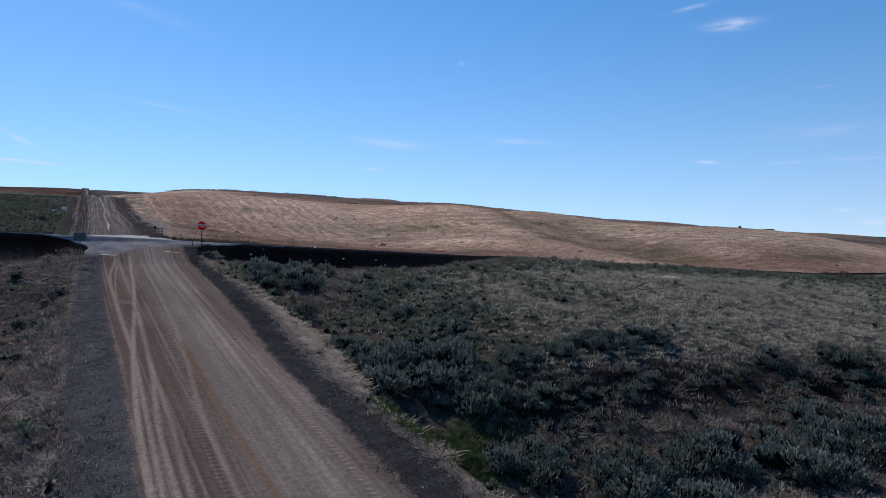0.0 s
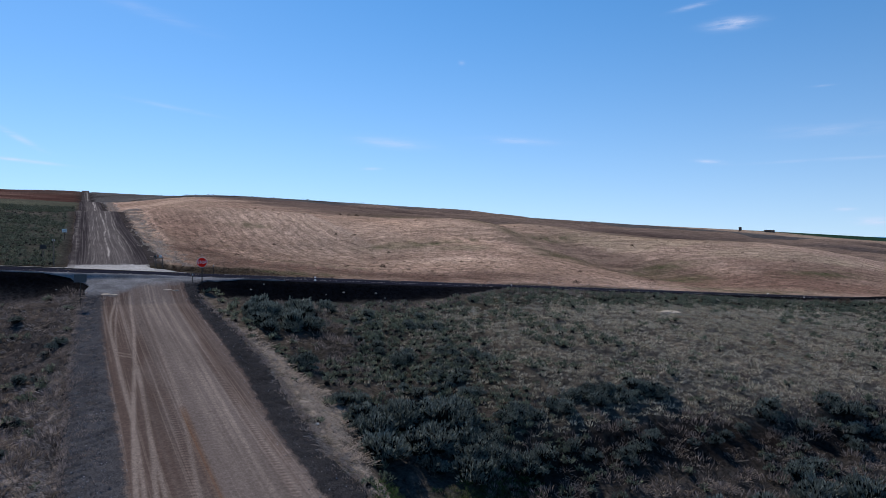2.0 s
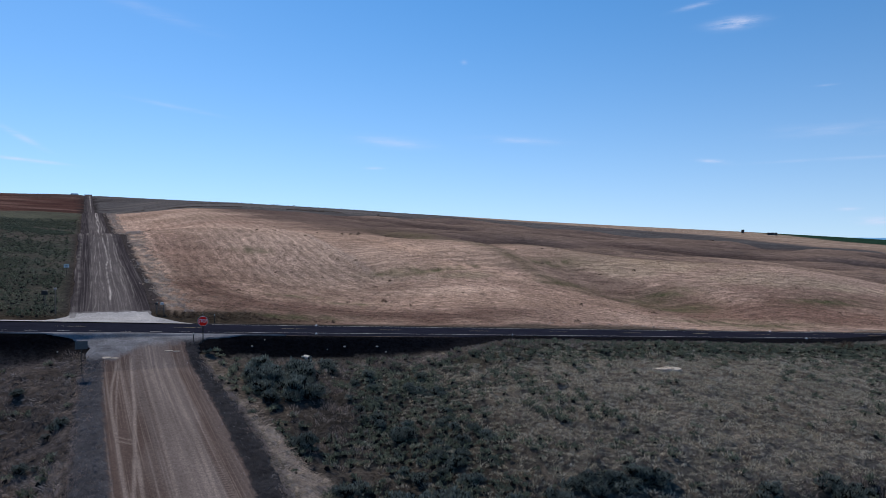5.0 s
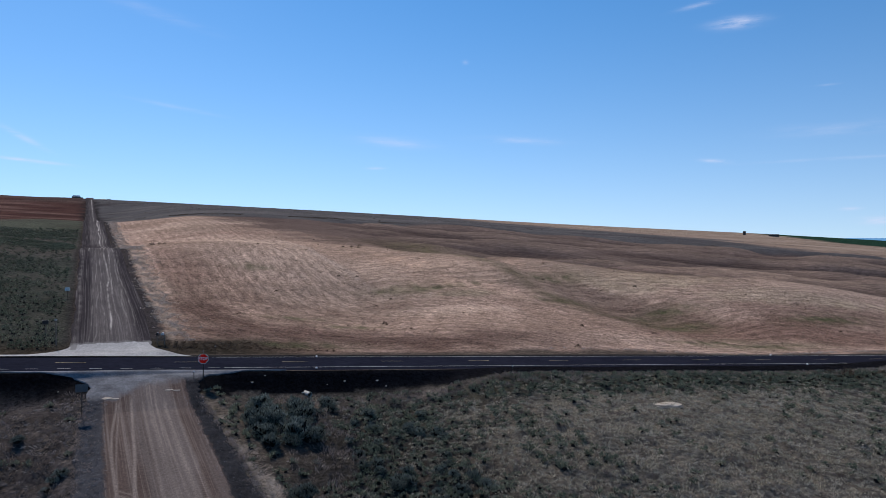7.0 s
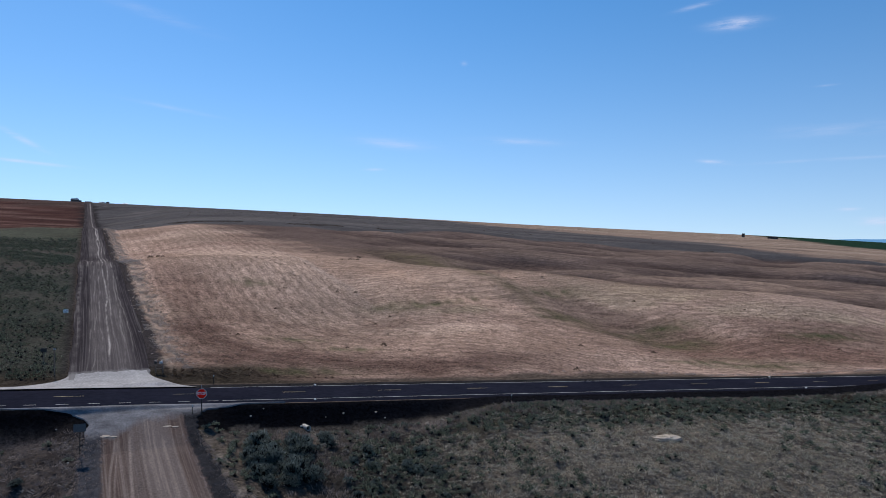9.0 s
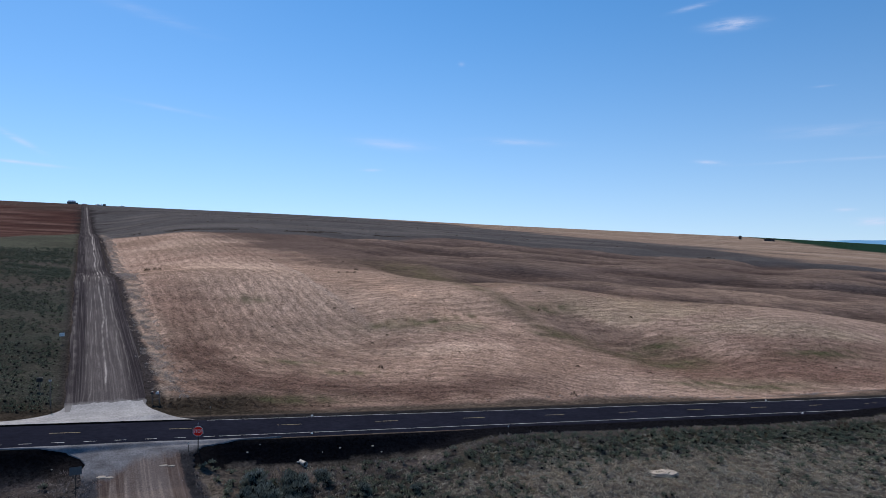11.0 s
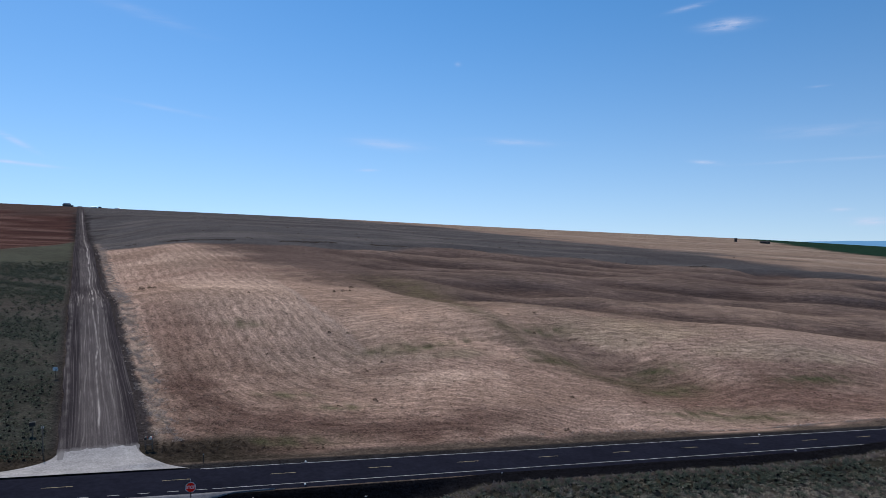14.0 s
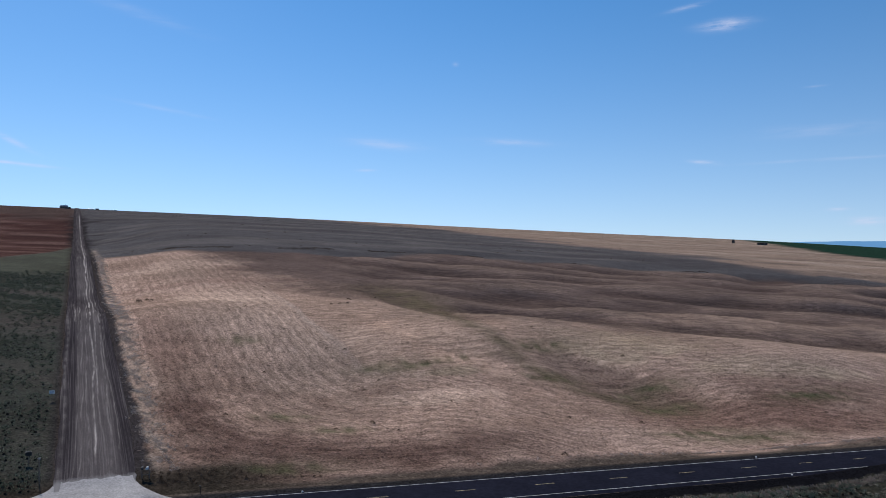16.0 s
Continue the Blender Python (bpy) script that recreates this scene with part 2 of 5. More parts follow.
        # grey gravel fan at the mouth, scattered thinner below its rim
        speck = maths(nt, "ADD", maths(nt, "MULTIPLY", lane_noise(1.0, 0.8, 0.30, 5), 1.5), maths(nt, "MULTIPLY", pebble, 0.5))
        amount = ranged(nt, maths(nt, "ADD", strewn.outputs["Fac"], speck), 0.75, 1.45, 0.0, 0.95)
        fan = mixed(nt, "MULTIPLY", 1.0, (0.145, 0.144, 0.153), maths(nt, "MULTIPLY", ranged(nt, grit, 0.25, 0.75, 0.65, 1.35), ranged(nt, lane_noise(1.0, 0.35, 0.5, 4), 0.3, 0.7, 0.6, 1.5)))
    else:
        speck = maths(nt, "ADD", lane_noise(1.0, 0.7, 0.22, 5), maths(nt, "MULTIPLY", grit, 0.35))
        amount = ranged(nt, maths(nt, "SUBTRACT", maths(nt, "ADD", strewn.outputs["Fac"], speck), 1.0), 0.0, 0.5, 0.0, 0.9)
        fan = (0.20, 0.19, 0.185)
    col = mixed(nt, "MIX", amount, col, fan)
    nt.links.new(col, b.inputs["Base Color"])
    bumped(nt, b, maths(nt, "ADD", maths(nt, "ADD", grit, thin), pebble), 0.6, 0.045)
    return m


def chipped(name, colour):
    """Loose stones, each of its own shade."""
    m, nt, b = material(name, 0.9)
    g = nt.nodes.new("ShaderNodeNewGeometry")
    v = maths(nt, "POWER", g.outputs["Random Per Island"], 2.5)
    nt.links.new(mixed(nt, "MULTIPLY", 1.0, colour, ranged(nt, v, 0, 1, 0.9, 4.2)), b.inputs["Base Color"])
    return m


SOIL = soil_material()
DIRT = dirt_material("brown_graded_dirt", (0.094, 0.068, 0.059), (0.142, 0.116, 0.106), (0.235, 0.192, 0.168), True)
GREY_DIRT = dirt_material("grey_graded_dirt", (0.040, 0.034, 0.037), (0.098, 0.085, 0.084), (0.36, 0.325, 0.30))
ASPHALT = plain("asphalt", (0.013, 0.014, 0.022), 0.95, grain=1.5, spread=0.22, bump=0.01)
GRAVEL = plain("pale_gravel", (0.30, 0.29, 0.285), 0.95, grain=4.0, spread=0.26, bump=0.015)
CHIPS = chipped("crushed_stone", (0.075, 0.072, 0.074))
PAINT_WHITE = plain("road_paint_white", (0.33, 0.33, 0.33), 0.7, grain=3.0, spread=0.3)
PAINT_YELLOW = plain("road_paint_yellow", (0.32, 0.27, 0.18), 0.7, grain=3.0, spread=0.3)
SIGN_BACK = plain("dull_sign_back", (0.10, 0.105, 0.11), 0.8, 0.0, 9.0, 0.15)
STEEL = plain("galvanised_steel", (0.46, 0.46, 0.46), 0.7, 0.0, 9.0, 0.15)
DARK_STEEL = plain("dark_post_steel", (0.06, 0.055, 0.05), 0.7, 0.3, 9.0, 0.25)
SIGN_RED = plain("sign_red", (0.88, 0.022, 0.012), 0.75, grain=4.0, spread=0.12)
SIGN_WHITE = plain("sign_white", (0.75, 0.75, 0.75), 0.45, grain=4.0, spread=0.08)
WOOD = plain("weathered_wood", (0.16, 0.13, 0.11), 0.9, grain=9.0, spread=0.3, bump=0.01)
BLACK = plain("black_plastic", (0.018, 0.018, 0.02), 0.55, grain=9.0, spread=0.2)
CAR_PAINT = plain("black_car_paint", (0.012, 0.012, 0.014), 0.25, grain=2.0, spread=0.1)
TYRE = plain("tyre_rubber", (0.02, 0.02, 0.02), 0.85, grain=8.0, spread=0.2)
CHROME = plain("wheel_alloy", (0.45, 0.45, 0.46), 0.3, 0.9, 8.0, 0.1)
LAMP_RED = plain("red_lamp", (0.35, 0.02, 0.02), 0.25, grain=5.0, spread=0.1)
LAMP_CLEAR = plain("clear_lamp", (0.7, 0.7, 0.68), 0.15, grain=5.0, spread=0.1)
DARK_GLASS = plain("dark_glass", (0.01, 0.011, 0.012), 0.06, grain=2.0, spread=0.05)
LOW_SAGE = leafy("low_sage_leaves", (0.104, 0.122, 0.092), (0.205, 0.212, 0.155), 0.45, 0.5)
SAGE = leafy("sage_leaves", (0.108, 0.130, 0.120), (0.205, 0.22, 0.195), 0.4, 0.5)
FAR_SAGE = leafy("dark_sage_leaves", (0.082, 0.100, 0.072), (0.165, 0.172, 0.128), 0.4, 0.55)
# stems and cores near black, to stand for shade between the leaves
SAGE_DARK = plain("sage_stem_shade", (0.016, 0.014, 0.013), 0.95, grain=6.0, spread=0.4, bump=0.03)
DRY = leafy("dry_grass", (0.215, 0.175, 0.150), (0.12, 0.098, 0.088), 0.35, 0.5)
MATTED = leafy("matted_dry_grass", (0.42, 0.355, 0.305), (0.24, 0.195, 0.17), 0.4, 0.45)
WEED = leafy("grey_dry_weeds", (0.20, 0.165, 0.152), (0.30, 0.25, 0.225), 0.45, 0.5)
BUNCH = leafy("bunch_grass", (0.37, 0.34, 0.265), (0.54, 0.475, 0.385), 0.4, 0.5)
STRAW = leafy("stubble_straw", (0.36, 0.27, 0.205), (0.22, 0.155, 0.12), 0.4, 0.4)
GREEN = leafy("green_grass", (0.055, 0.090, 0.035), (0.12, 0.125, 0.06), 0.5)
STONE = plain("grey_stone", (0.42, 0.40, 0.37), 0.9, grain=5.0, spread=0.3, bump=0.03)
PALE_EARTH = plain("pale_bare_earth", (0.37, 0.315, 0.262), 0.95, grain=2.0, spread=0.25, bump=0.05)
TUMBLE = leafy("tumbleweed_twigs", (0.075, 0.055, 0.042), (0.15, 0.115, 0.09), 0.4)
HOUSE_WALL = plain("farmhouse_siding", (0.16, 0.13, 0.12), 0.8, grain=1.0, spread=0.15)
HOUSE_ROOF = plain("pale_metal_roof", (0.78, 0.78, 0.78), 0.4, 0.0, 1.0, 0.08)
BARN = plain("dark_barn_boards", (0.06, 0.055, 0.055), 0.85, grain=1.0, spread=0.2)

# ---- lie of the land ----
ROAD_FALL = -0.0517          # the paved road drops to the east
NORTH_SWELLS = [
    [-0.2, 1, -0.2, 1, -1.3, -0.4, -1.1, -1.1, -1],
    [0.6, -0.6, -2.8, 0.2, -1.3, 3, 4.1, 1.8, 0.1],
    [-1.4, 0.6, -0.9, 2.9, 5, 2.4, 0.6, 0.3, 0],
    [0.1, 2.5, 1.2, 0.9, 0.5, 0.1, 0, 0, -0],
    [-1.3, 0.2, 0, 0.5, 0.3, 0.2, 0, -0, -0.1],
    [-1.6, -0.6, -0.2, 0.2, 0.8, 0.5, 0, -0, -0],
]            # heights of broad swells every 30 m, from (-40, 25)
SOUTH_SWELLS = [
    [0.1, 0.5, -0.3, -1.1, 0.2, -0.1, 0.1, -0, -0],
    [0, 0.4, 0, -1.8, 0.1, -0.9, 0.3, -0.2, -0.1],
    [-0.2, -0.3, 1.6, -0.2, 1.2, -0.6, 0.4, -0.3, -0.2],
    [-0.5, -0.6, 0.4, -1.3, 0.8, 0.6, 0, 0.1, 0.1],
    [-0.7, -0.2, 0.1, -0.2, 0.2, 1, 0.4, 0.7, 0.2],
    [-0.3, 1.1, 0.7, 0.2, -0.4, 0.4, 0.3, 0.3, -0.1],
    [-0.4, 0.2, -0.2, -0.3, 0.3, 0.3, -0.2, -0, -0.1],
]            # every 12 m by 9 m, from (-32, -62)


def soft_ramp(v, w):
    return w * np.logaddexp(0, v / w)


def smooth(a, b, v):
    u = np.clip((v - a) / (b - a), 0, 1)
    return u * u * (3 - 2 * u)


def swells(x, y, table, x0, y0, dx, dy, width):
    z = np.zeros_like(x)
    for j, row in enumerate(table):
        for i, amp in enumerate(row):
            if abs(amp) > 0.04:
                z += amp * np.exp(-((x - x0 - dx * i) ** 2 + (y - y0 - dy * j) ** 2) / (2 * width * width))
    return z


def hill(x, y):
    """The long slope north of the paved road."""
    x, y = np.minimum(x, 2600.0), np.clip(y, -20.0, 2300.0)
    z = -1.64 + -0.0437 * x + 0.1162 * y + -0.0557 * soft_ramp(y - 300, 80) + -0.0051 * soft_ramp(y - 700, 150) + -0.005 * soft_ramp(y - 1300, 250) + 7.9e-06 * x * np.minimum(y, 1500) + -0.009 * soft_ramp(x - 300, 80) + 0.0116 * soft_ramp(x - 900, 150)
    z += swells(x, y, NORTH_SWELLS, -40, 25, 30, 30, 20.0)
    # along the dirt road the land lies in steps: a bench, a dip, then a steep pitch to the ridge
    road = np.where(y > 0, -18.4 - 0.140 * y, -16.3)
    step = sum(np.interp(y + k, [90, 130, 164, 205, 250, 310, 372, 470, 570, 660, 760, 860, 960, 1150, 1350], [0, -1.0, -2.6, -7.6, -6.4, -2.4, -6.2, -10.6, -13.0, -12.6, -11.0, -5.5, -0.3, -0.6, 0]) for k in (-24, -12, 0, 12, 24)) / 5
    z += step * (1 - smooth(0, 24 + 0.10 * y, x - road))
    z += 1.2 * smooth(1700, 2000, y) * smooth(-200, -340, x)
    z -= 3.0 * smooth(-20, -110, x - road) * smooth(700, 950, y) * smooth(1700, 1300, y)
    # a saddle where the dirt road tops the slope, and a lower shoulder east of the draw
    z -= 5.0 * smooth(25, -75, x) * smooth(190, 330, y) * smooth(950, 480, y)
    z -= 1.7 * np.exp(-(((x - 110) / 32) ** 2) - ((y - 80) / 34) ** 2)
    # the crests to the east stay below the far fields
    z -= 2.8 * smooth(140, 250, x) * smooth(180, 300, y) * smooth(1150, 850, y) + 1.0 * np.exp(-(((x - 92) / 24) ** 2) - ((y - 88) / 24) ** 2)
    # a shallow draw winding down through the stubble
    draw = np.interp(y, [20, 38, 60, 95, 140, 190], [90, 84, 77, 70, 62, 54])
    z -= 1.7 * np.exp(-(((x - draw) / 8.0) ** 2)) * smooth(20, 45, y) * smooth(200, 140, y)
    return z


def hollow(x, y):
    """The rough ground south of the paved road."""
    x, y = np.clip(x, -45, 80), np.clip(y, -72, -4)
    fill = smooth(14, 27, x) * smooth(-19, -9, y) * np.interp(x, [25, 55, 75, 90], [1.0, 0.85, 0.5, 0.2])
    return fill + -1.4 + -0.033 * x + 0.123 * y + -0.00048 * x * y + -0.00033 * y * y + -1.91 * smooth(3, 10, x) / (1 + np.exp((y + 47.2) / 1.6)) + swells(x, y, SOUTH_SWELLS, -32, -62, 12, 9, 9.0)


def dirt_x(y):
    """Centre line of the dirt road."""
    return np.where(y > 0, -18.4 - 0.140 * y, -16.3 - 0.163 * y) + np.where(y > 0, 1, -1) * -0.9 * np.exp(-np.abs(y) / 7.0)


def left_edge(y):
    """Where the brown dirt ends and the dark gravel shoulder begins, across from the centre line."""
    return np.interp(y, [-61, -50, -40, -31, -18, -10.5], [-4.95, -4.6, -4.5, -4.45, -4.2, -3.95])


def right_edge(y):
    return np.interp(y, [-61, -48, -36, -25, -10.5], [3.2, 3.1, 3.85, 4.1, 3.8])


def left_shoulder(y):
    return np.interp(y, [-61, -50, -36, -24, -14, -9, -8, -6.8, -5.9, -5.3, -4.9], [-7.0, -7.2, -6.8, -6.4, -6.0, -5.2, -5.0, -5.5, -6.8, -10, -17])


def right_shoulder(y):
    return np.interp(y, [-61, -50, -42, -35, -23, -10.5, -8, -6.6, -5.8, -5.3, -4.9], [5.1, 4.75, 5.25, 5.85, 5.8, 4.9, 5.2, 6.1, 7.8, 10.5, 15])


def dirt_z(y):
    """Height of the dirt road along its centre line."""
    y = np.asarray(y, float)
    c = dirt_x(y)
    south = np.interp(y, [-300, -110, -70, -54.6, -46, -28.9, -13.5, -10.0, -5.6, 0], [-18, -13.4, -9.2, -7.1, -6.15, -3.9, -1.75, -0.75, 0.55, 0.85])
    north = hill(c, y)
    cross = ROAD_FALL * c
    z = np.where(y < -5, south, np.where(y < 5, cross, cross + (north - cross) * smooth(5, 16, y)))
    return z


def ground(x, y):
    """Height of the ground, with the road banks cut and filled."""
    x, y = np.asarray(x, float), np.asarray(y, float)
    north, south = hill(x, y), hollow(x, y)
    # rough small relief on open ground
    deck = ROAD_FALL * np.clip(x, -400, 400)
    bank = deck - 0.82 * np.maximum(-5.4 - y, 0)
    lift = np.logaddexp(south * 4, bank * 4) / 4
    south = lift
    z = np.where(y > 0, deck + (north - deck) * smooth(5.4, 11.0, y), south)
    z = np.where((y > -5.4) & (y <= 5.4), deck, z)
    off = np.abs(x - dirt_x(y))
    dz = dirt_z(y)
    near = 1 - smooth(5.6, np.where(y > 0, 8.5, 9.5), off)
    use = near * smooth(-5.4, -6.4, y) + near * smooth(5.4, 6.4, y)
    z = z + (dz - z) * use
    # far away the land falls off to a plain
    r = np.hypot(x, y)
    z = z + (-25 - z) * smooth(2100, 3600, r)
    return z


def grid_mesh(name, xs, ys, height):
    gx, gy = np.meshgrid(xs, ys)
    co = np.stack([gx, gy, height(gx, gy)], -1).reshape(-1, 3)
    n, m = len(xs), len(ys)
    k = (np.arange(m - 1)[:, None] * n + np.arange(n - 1)[None]).reshape(-1, 1)
    faces = np.concatenate([k, k + 1, k + n + 1, k + n], 1)
    return quick_mesh(name, co, faces), co


def quick_mesh(name, co, faces, smooth_shade=True):
    """A mesh from arrays of corners and faces (all with the same number of corners)."""
    me = bpy.data.meshes.new(name)
    co, faces = np.asarray(co, np.float32), np.asarray(faces, np.int32)
    k = faces.shape[1]
    me.vertices.add(len(co))
    me.vertices.foreach_set("co", co.ravel())
    me.loops.add(faces.size)
    me.loops.foreach_set("vertex_index", faces.ravel())
    me.polygons.add(len(faces))
    me.polygons.foreach_set("loop_start", np.arange(0, faces.size, k, dtype=np.int32))
    me.polygons.foreach_set("use_smooth", np.full(len(faces), smooth_shade, bool))
    me.update(calc_edges=True)
    me.validate()
    return me


def paint(me, name, values):
    a = me.attributes.new(name, "FLOAT_COLOR", "POINT")
    v = np.ones((len(me.vertices), 4), np.float32)
    v[:, :3] = values
    a.data.foreach_set("color", v.ravel())


def waves(x, y, size, seed):
    """Smooth blotches between -1 and 1, about size metres across."""
    r = np.random.RandomState(seed)
    z = np.zeros_like(x)
    for k in range(9):
        a, p, f = r.uniform(0, 6.283), r.uniform(0, 6.283), r.uniform(0.5, 1.9)
        z += np.sin((x * math.cos(a) + y * math.sin(a)) * 6.283 * f / size + p) / 2.4
    return np.clip(z, -1, 1)


def lumpy(x, y):
    """The ground with its natural lumps, and a little lower under the roads that lie on it."""
    z = ground(x, y)
    off, r = np.abs(x - dirt_x(y)), np.hypot(x, y + 85)
    open_land = smooth(6.5, 10, off) * np.where(y > 0, smooth(8, 13, y), smooth(-8, -13, y))
    z = z + open_land * (0.16 * waves(x, y, 4.5, 3) + 0.10 * waves(x, y, 1.9, 4)) * np.where(y > 0, 0.4, 1.0) * (r < 700)
    # long low rolls across the worked field
    z = z + smooth(95, 150, y + 0.4 * np.maximum(x - 60, 0)) * smooth(420, 300, y) * smooth(40, 90, x) * (1.9 * waves(x * 0.42, y + 0.22 * x, 62, 5) + 0.7 * waves(x * 0.35, y + 0.22 * x, 26, 6) - 1.5)
    across = x - dirt_x(y)
    bed = np.where(y > 0, 1 - smooth(4.9, 5.3, off), smooth(0.5, -0.1, across - right_shoulder(y)) * smooth(-0.5, 0.1, across - left_shoulder(y)))
    sunk = np.maximum(bed, (1 - smooth(5.0, 5.3, np.abs(y))) * (np.abs(x) < 420))
    return z - sunk * (0.12 + np.maximum(y, 0) * 0.0016)


def spaced(breaks):
    """Grid lines from pairs of (up to, step)."""
    out, v = [], breaks[0][0]
    for end, step in breaks[1:]:
        n = max(1, int(round((end - v) / step)))
        out += list(np.linspace(v, end, n, endpoint=False))
        v = end
    return np.array(out + [v])


def build_ground():
    xs = spaced([(-4000, 0), (-1500, 150), (-400, 40), (-120, 8), (-58, 1.6), (72, 0.5), (200, 1.6), (420, 5), (900, 15), (2000, 45), (4600, 160)])
    ys = spaced([(-700, 0), (-150, 40), (-76, 3), (-62, 1), (13, 0.5), (60, 1.2), (220, 2.4), (420, 5), (900, 14), (1700, 30), (2600, 80), (4700, 180)])

    me, co = grid_mesh("ground", xs, ys, lumpy)
    x, y = co[:, 0].astype(float), co[:, 1].astype(float)
    n1, n2, n3 = waves(x, y, 60, 11), waves(x, y, 17, 12), waves(x, y, 240, 13)
    c = np.zeros((len(x), 3))
    mask = np.zeros((len(x), 3))

    def lay(w, colour, stubble=0.0, grassy=0.0, gravel=0.0):
        w = np.clip(w, 0, 1)[:, None]
        c[:] = c * (1 - w) + np.array(colour) * w
        mask[:] = mask * (1 - w) + np.array((stubble, grassy, gravel)) * w

    road = x - dirt_x(y)
    lay(np.ones_like(x), (0.09, 0.075, 0.063), 0, 1, 0)
    # stubble field: bleached swaths, browner headlands, greener hollows
    edge = np.interp(x, [-60, -20, 5, 25, 45, 60, 88, 118, 171, 260], [330, 318, 232, 170, 138, 116, 92, 80, 84, 80])
    lay(smooth(8.5, 11, y + 0.8 * n2), (0.35, 0.242, 0.186), 1, 0, 0)
    lay(smooth(8.5, 11, y) * smooth(0.0, 0.8, n1 + 0.4 * n2) * 0.35, (0.175, 0.11, 0.08), 1)

    def swath(cx, cy, rx, ry, turn, strength, colour):
        t = radians(turn)
        p, q = (x - cx) * math.cos(t) + (y - cy) * math.sin(t), (y - cy) * math.cos(t) - (x - cx) * math.sin(t)
        lay(smooth(1.25, 0.55, np.sqrt((p / rx) ** 2 + (q / ry) ** 2) + 0.18 * n2) * strength, colour, 1)

    a, b = np.maximum(x - dirt_x(y) - 6, 0.01), np.maximum(y - 9, 0.01)
    corner = -np.log(np.exp(-np.minimum(a, 90) / 9) + np.exp(-np.minimum(b, 90) / 9) + 1e-9) * 9
    pale, brown, straw = (0.50, 0.36, 0.276), (0.19, 0.117, 0.09), (0.39, 0.305, 0.21)
    swath(-14, 92, 7, 26, 6, 0.55, brown)
    swath(100, 27, 30, 10, -6, 0.9, brown)
    swath(130, 33, 34, 12, -10, 0.6, brown)
    swath(124, 19, 30, 7, -8, 0.8, brown)
    swath(10, 95, 13, 48, 6, 0.35, pale)         # bleached passes
    swath(16, 64, 15, 10, 0, 0.6, pale)
    swath(26, 78, 14, 22, 0, 0.55, pale)
    swath(48, 18, 26, 7, 0, 0.5, (0.40, 0.285, 0.225))
    swath(-17, 58, 3.5, 20, 8, 0.6, pale)
    swath(0, 150, 16, 18, 0, 0.5, pale)
    swath(34, 47, 17, 5, -6, 0.85, pale)
    swath(50, 80, 11, 24, 20, 0.9, (0.56, 0.375, 0.275))         # crest of the nose above the draw
    swath(100, 70, 22, 14, -10, 0.7, straw)
    swath(128, 45, 24, 6, -15, 0.6, straw)
    swath(-8, 245, 34, 16, 10, 0.5, pale)
    swath(0, 190, 46, 6, 4, 0.55, brown)
    swath(33, 66, 11, 4, -8, 0.45, (0.19, 0.165, 0.105))
    swath(46, 59, 9, 3, -8, 0.5, (0.17, 0.15, 0.095))
    lay(np.exp(-((corner - 9 + 2 * n2) / 8.5) ** 2) * smooth(75, 45, y) * smooth(70, 30, x) * 0.9, (0.092, 0.056, 0.045), 1)
    # where one pass of the drill ends, the sown ground is darker
    past = smooth(-2.5, 2.5, x - np.interp(y, [60, 66, 84, 107, 166, 230], [40, 28, 26, 21, 18, 16])) * smooth(62, 70, y) * smooth(190, 150, y)
    lay(past * 0.3, (0.27, 0.188, 0.135), 1)
    lay(smooth(-40, 70, y - edge + 12 * n2 + 14 * n1) * 0.92, (0.096, 0.070, 0.062), 0.8)
    cut = x - np.interp(y, [60, 66, 84, 107, 166, 230], [40, 28, 26, 21, 18, 16])
    lay(smooth(-26, -3, cut) * (cut < 1) * smooth(48, 66, y) * smooth(210, 140, y) * 0.5, (0.42, 0.31, 0.24), 1)
    lay(np.exp(-(cut / 0.9) ** 2) * smooth(60, 68, y) * smooth(170, 120, y) * 0.6, (0.46, 0.35, 0.28), 1)
    # the worked field is paler on crests and darker in hollows
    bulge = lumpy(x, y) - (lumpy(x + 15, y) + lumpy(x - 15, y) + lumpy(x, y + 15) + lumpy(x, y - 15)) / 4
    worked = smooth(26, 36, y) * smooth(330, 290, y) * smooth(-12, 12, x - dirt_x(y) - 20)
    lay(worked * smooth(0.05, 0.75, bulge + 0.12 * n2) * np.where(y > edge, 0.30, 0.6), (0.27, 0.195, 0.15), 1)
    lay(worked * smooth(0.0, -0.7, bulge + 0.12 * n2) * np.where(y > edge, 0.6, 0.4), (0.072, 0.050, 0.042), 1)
    for gx, gy, rx, ry in ((7, 40, 5, 2.5), (15, 31, 5, 2), (2, 14, 9, 2), (89, 44, 9, 3), (85, 34, 9, 3), (82, 20, 9, 2.5), (92, 16, 12, 2.5), (3, 89, 4, 3), (33, 68, 7, 1.8), (46, 65, 10, 1.8), (124, 31, 12, 3), (69, 53, 7, 3), (76, 72, 9, 3)):
        lay(np.exp(-((x - gx) / rx) ** 2 - ((y - gy) / ry) ** 2) * (0.6 + 0.45 * waves(x, y, 6, 14)), (0.078, 0.084, 0.040), 0.4, 0.3)
    # darker, faintly green bottom of the draw
    draw = np.interp(y, [20, 36, 42, 48, 58, 73, 88, 142, 182], [92, 86, 77, 71, 67, 65, 62, 68, 58])
    lay(np.exp(-((x - draw) / (2.5 + 0.10 * np.abs(y - 70))) ** 2) * smooth(24, 38, y) * smooth(200, 150, y) * (0.6 + 0.25 * waves(x, y, 8, 16)), (0.112, 0.092, 0.055), 0.8)
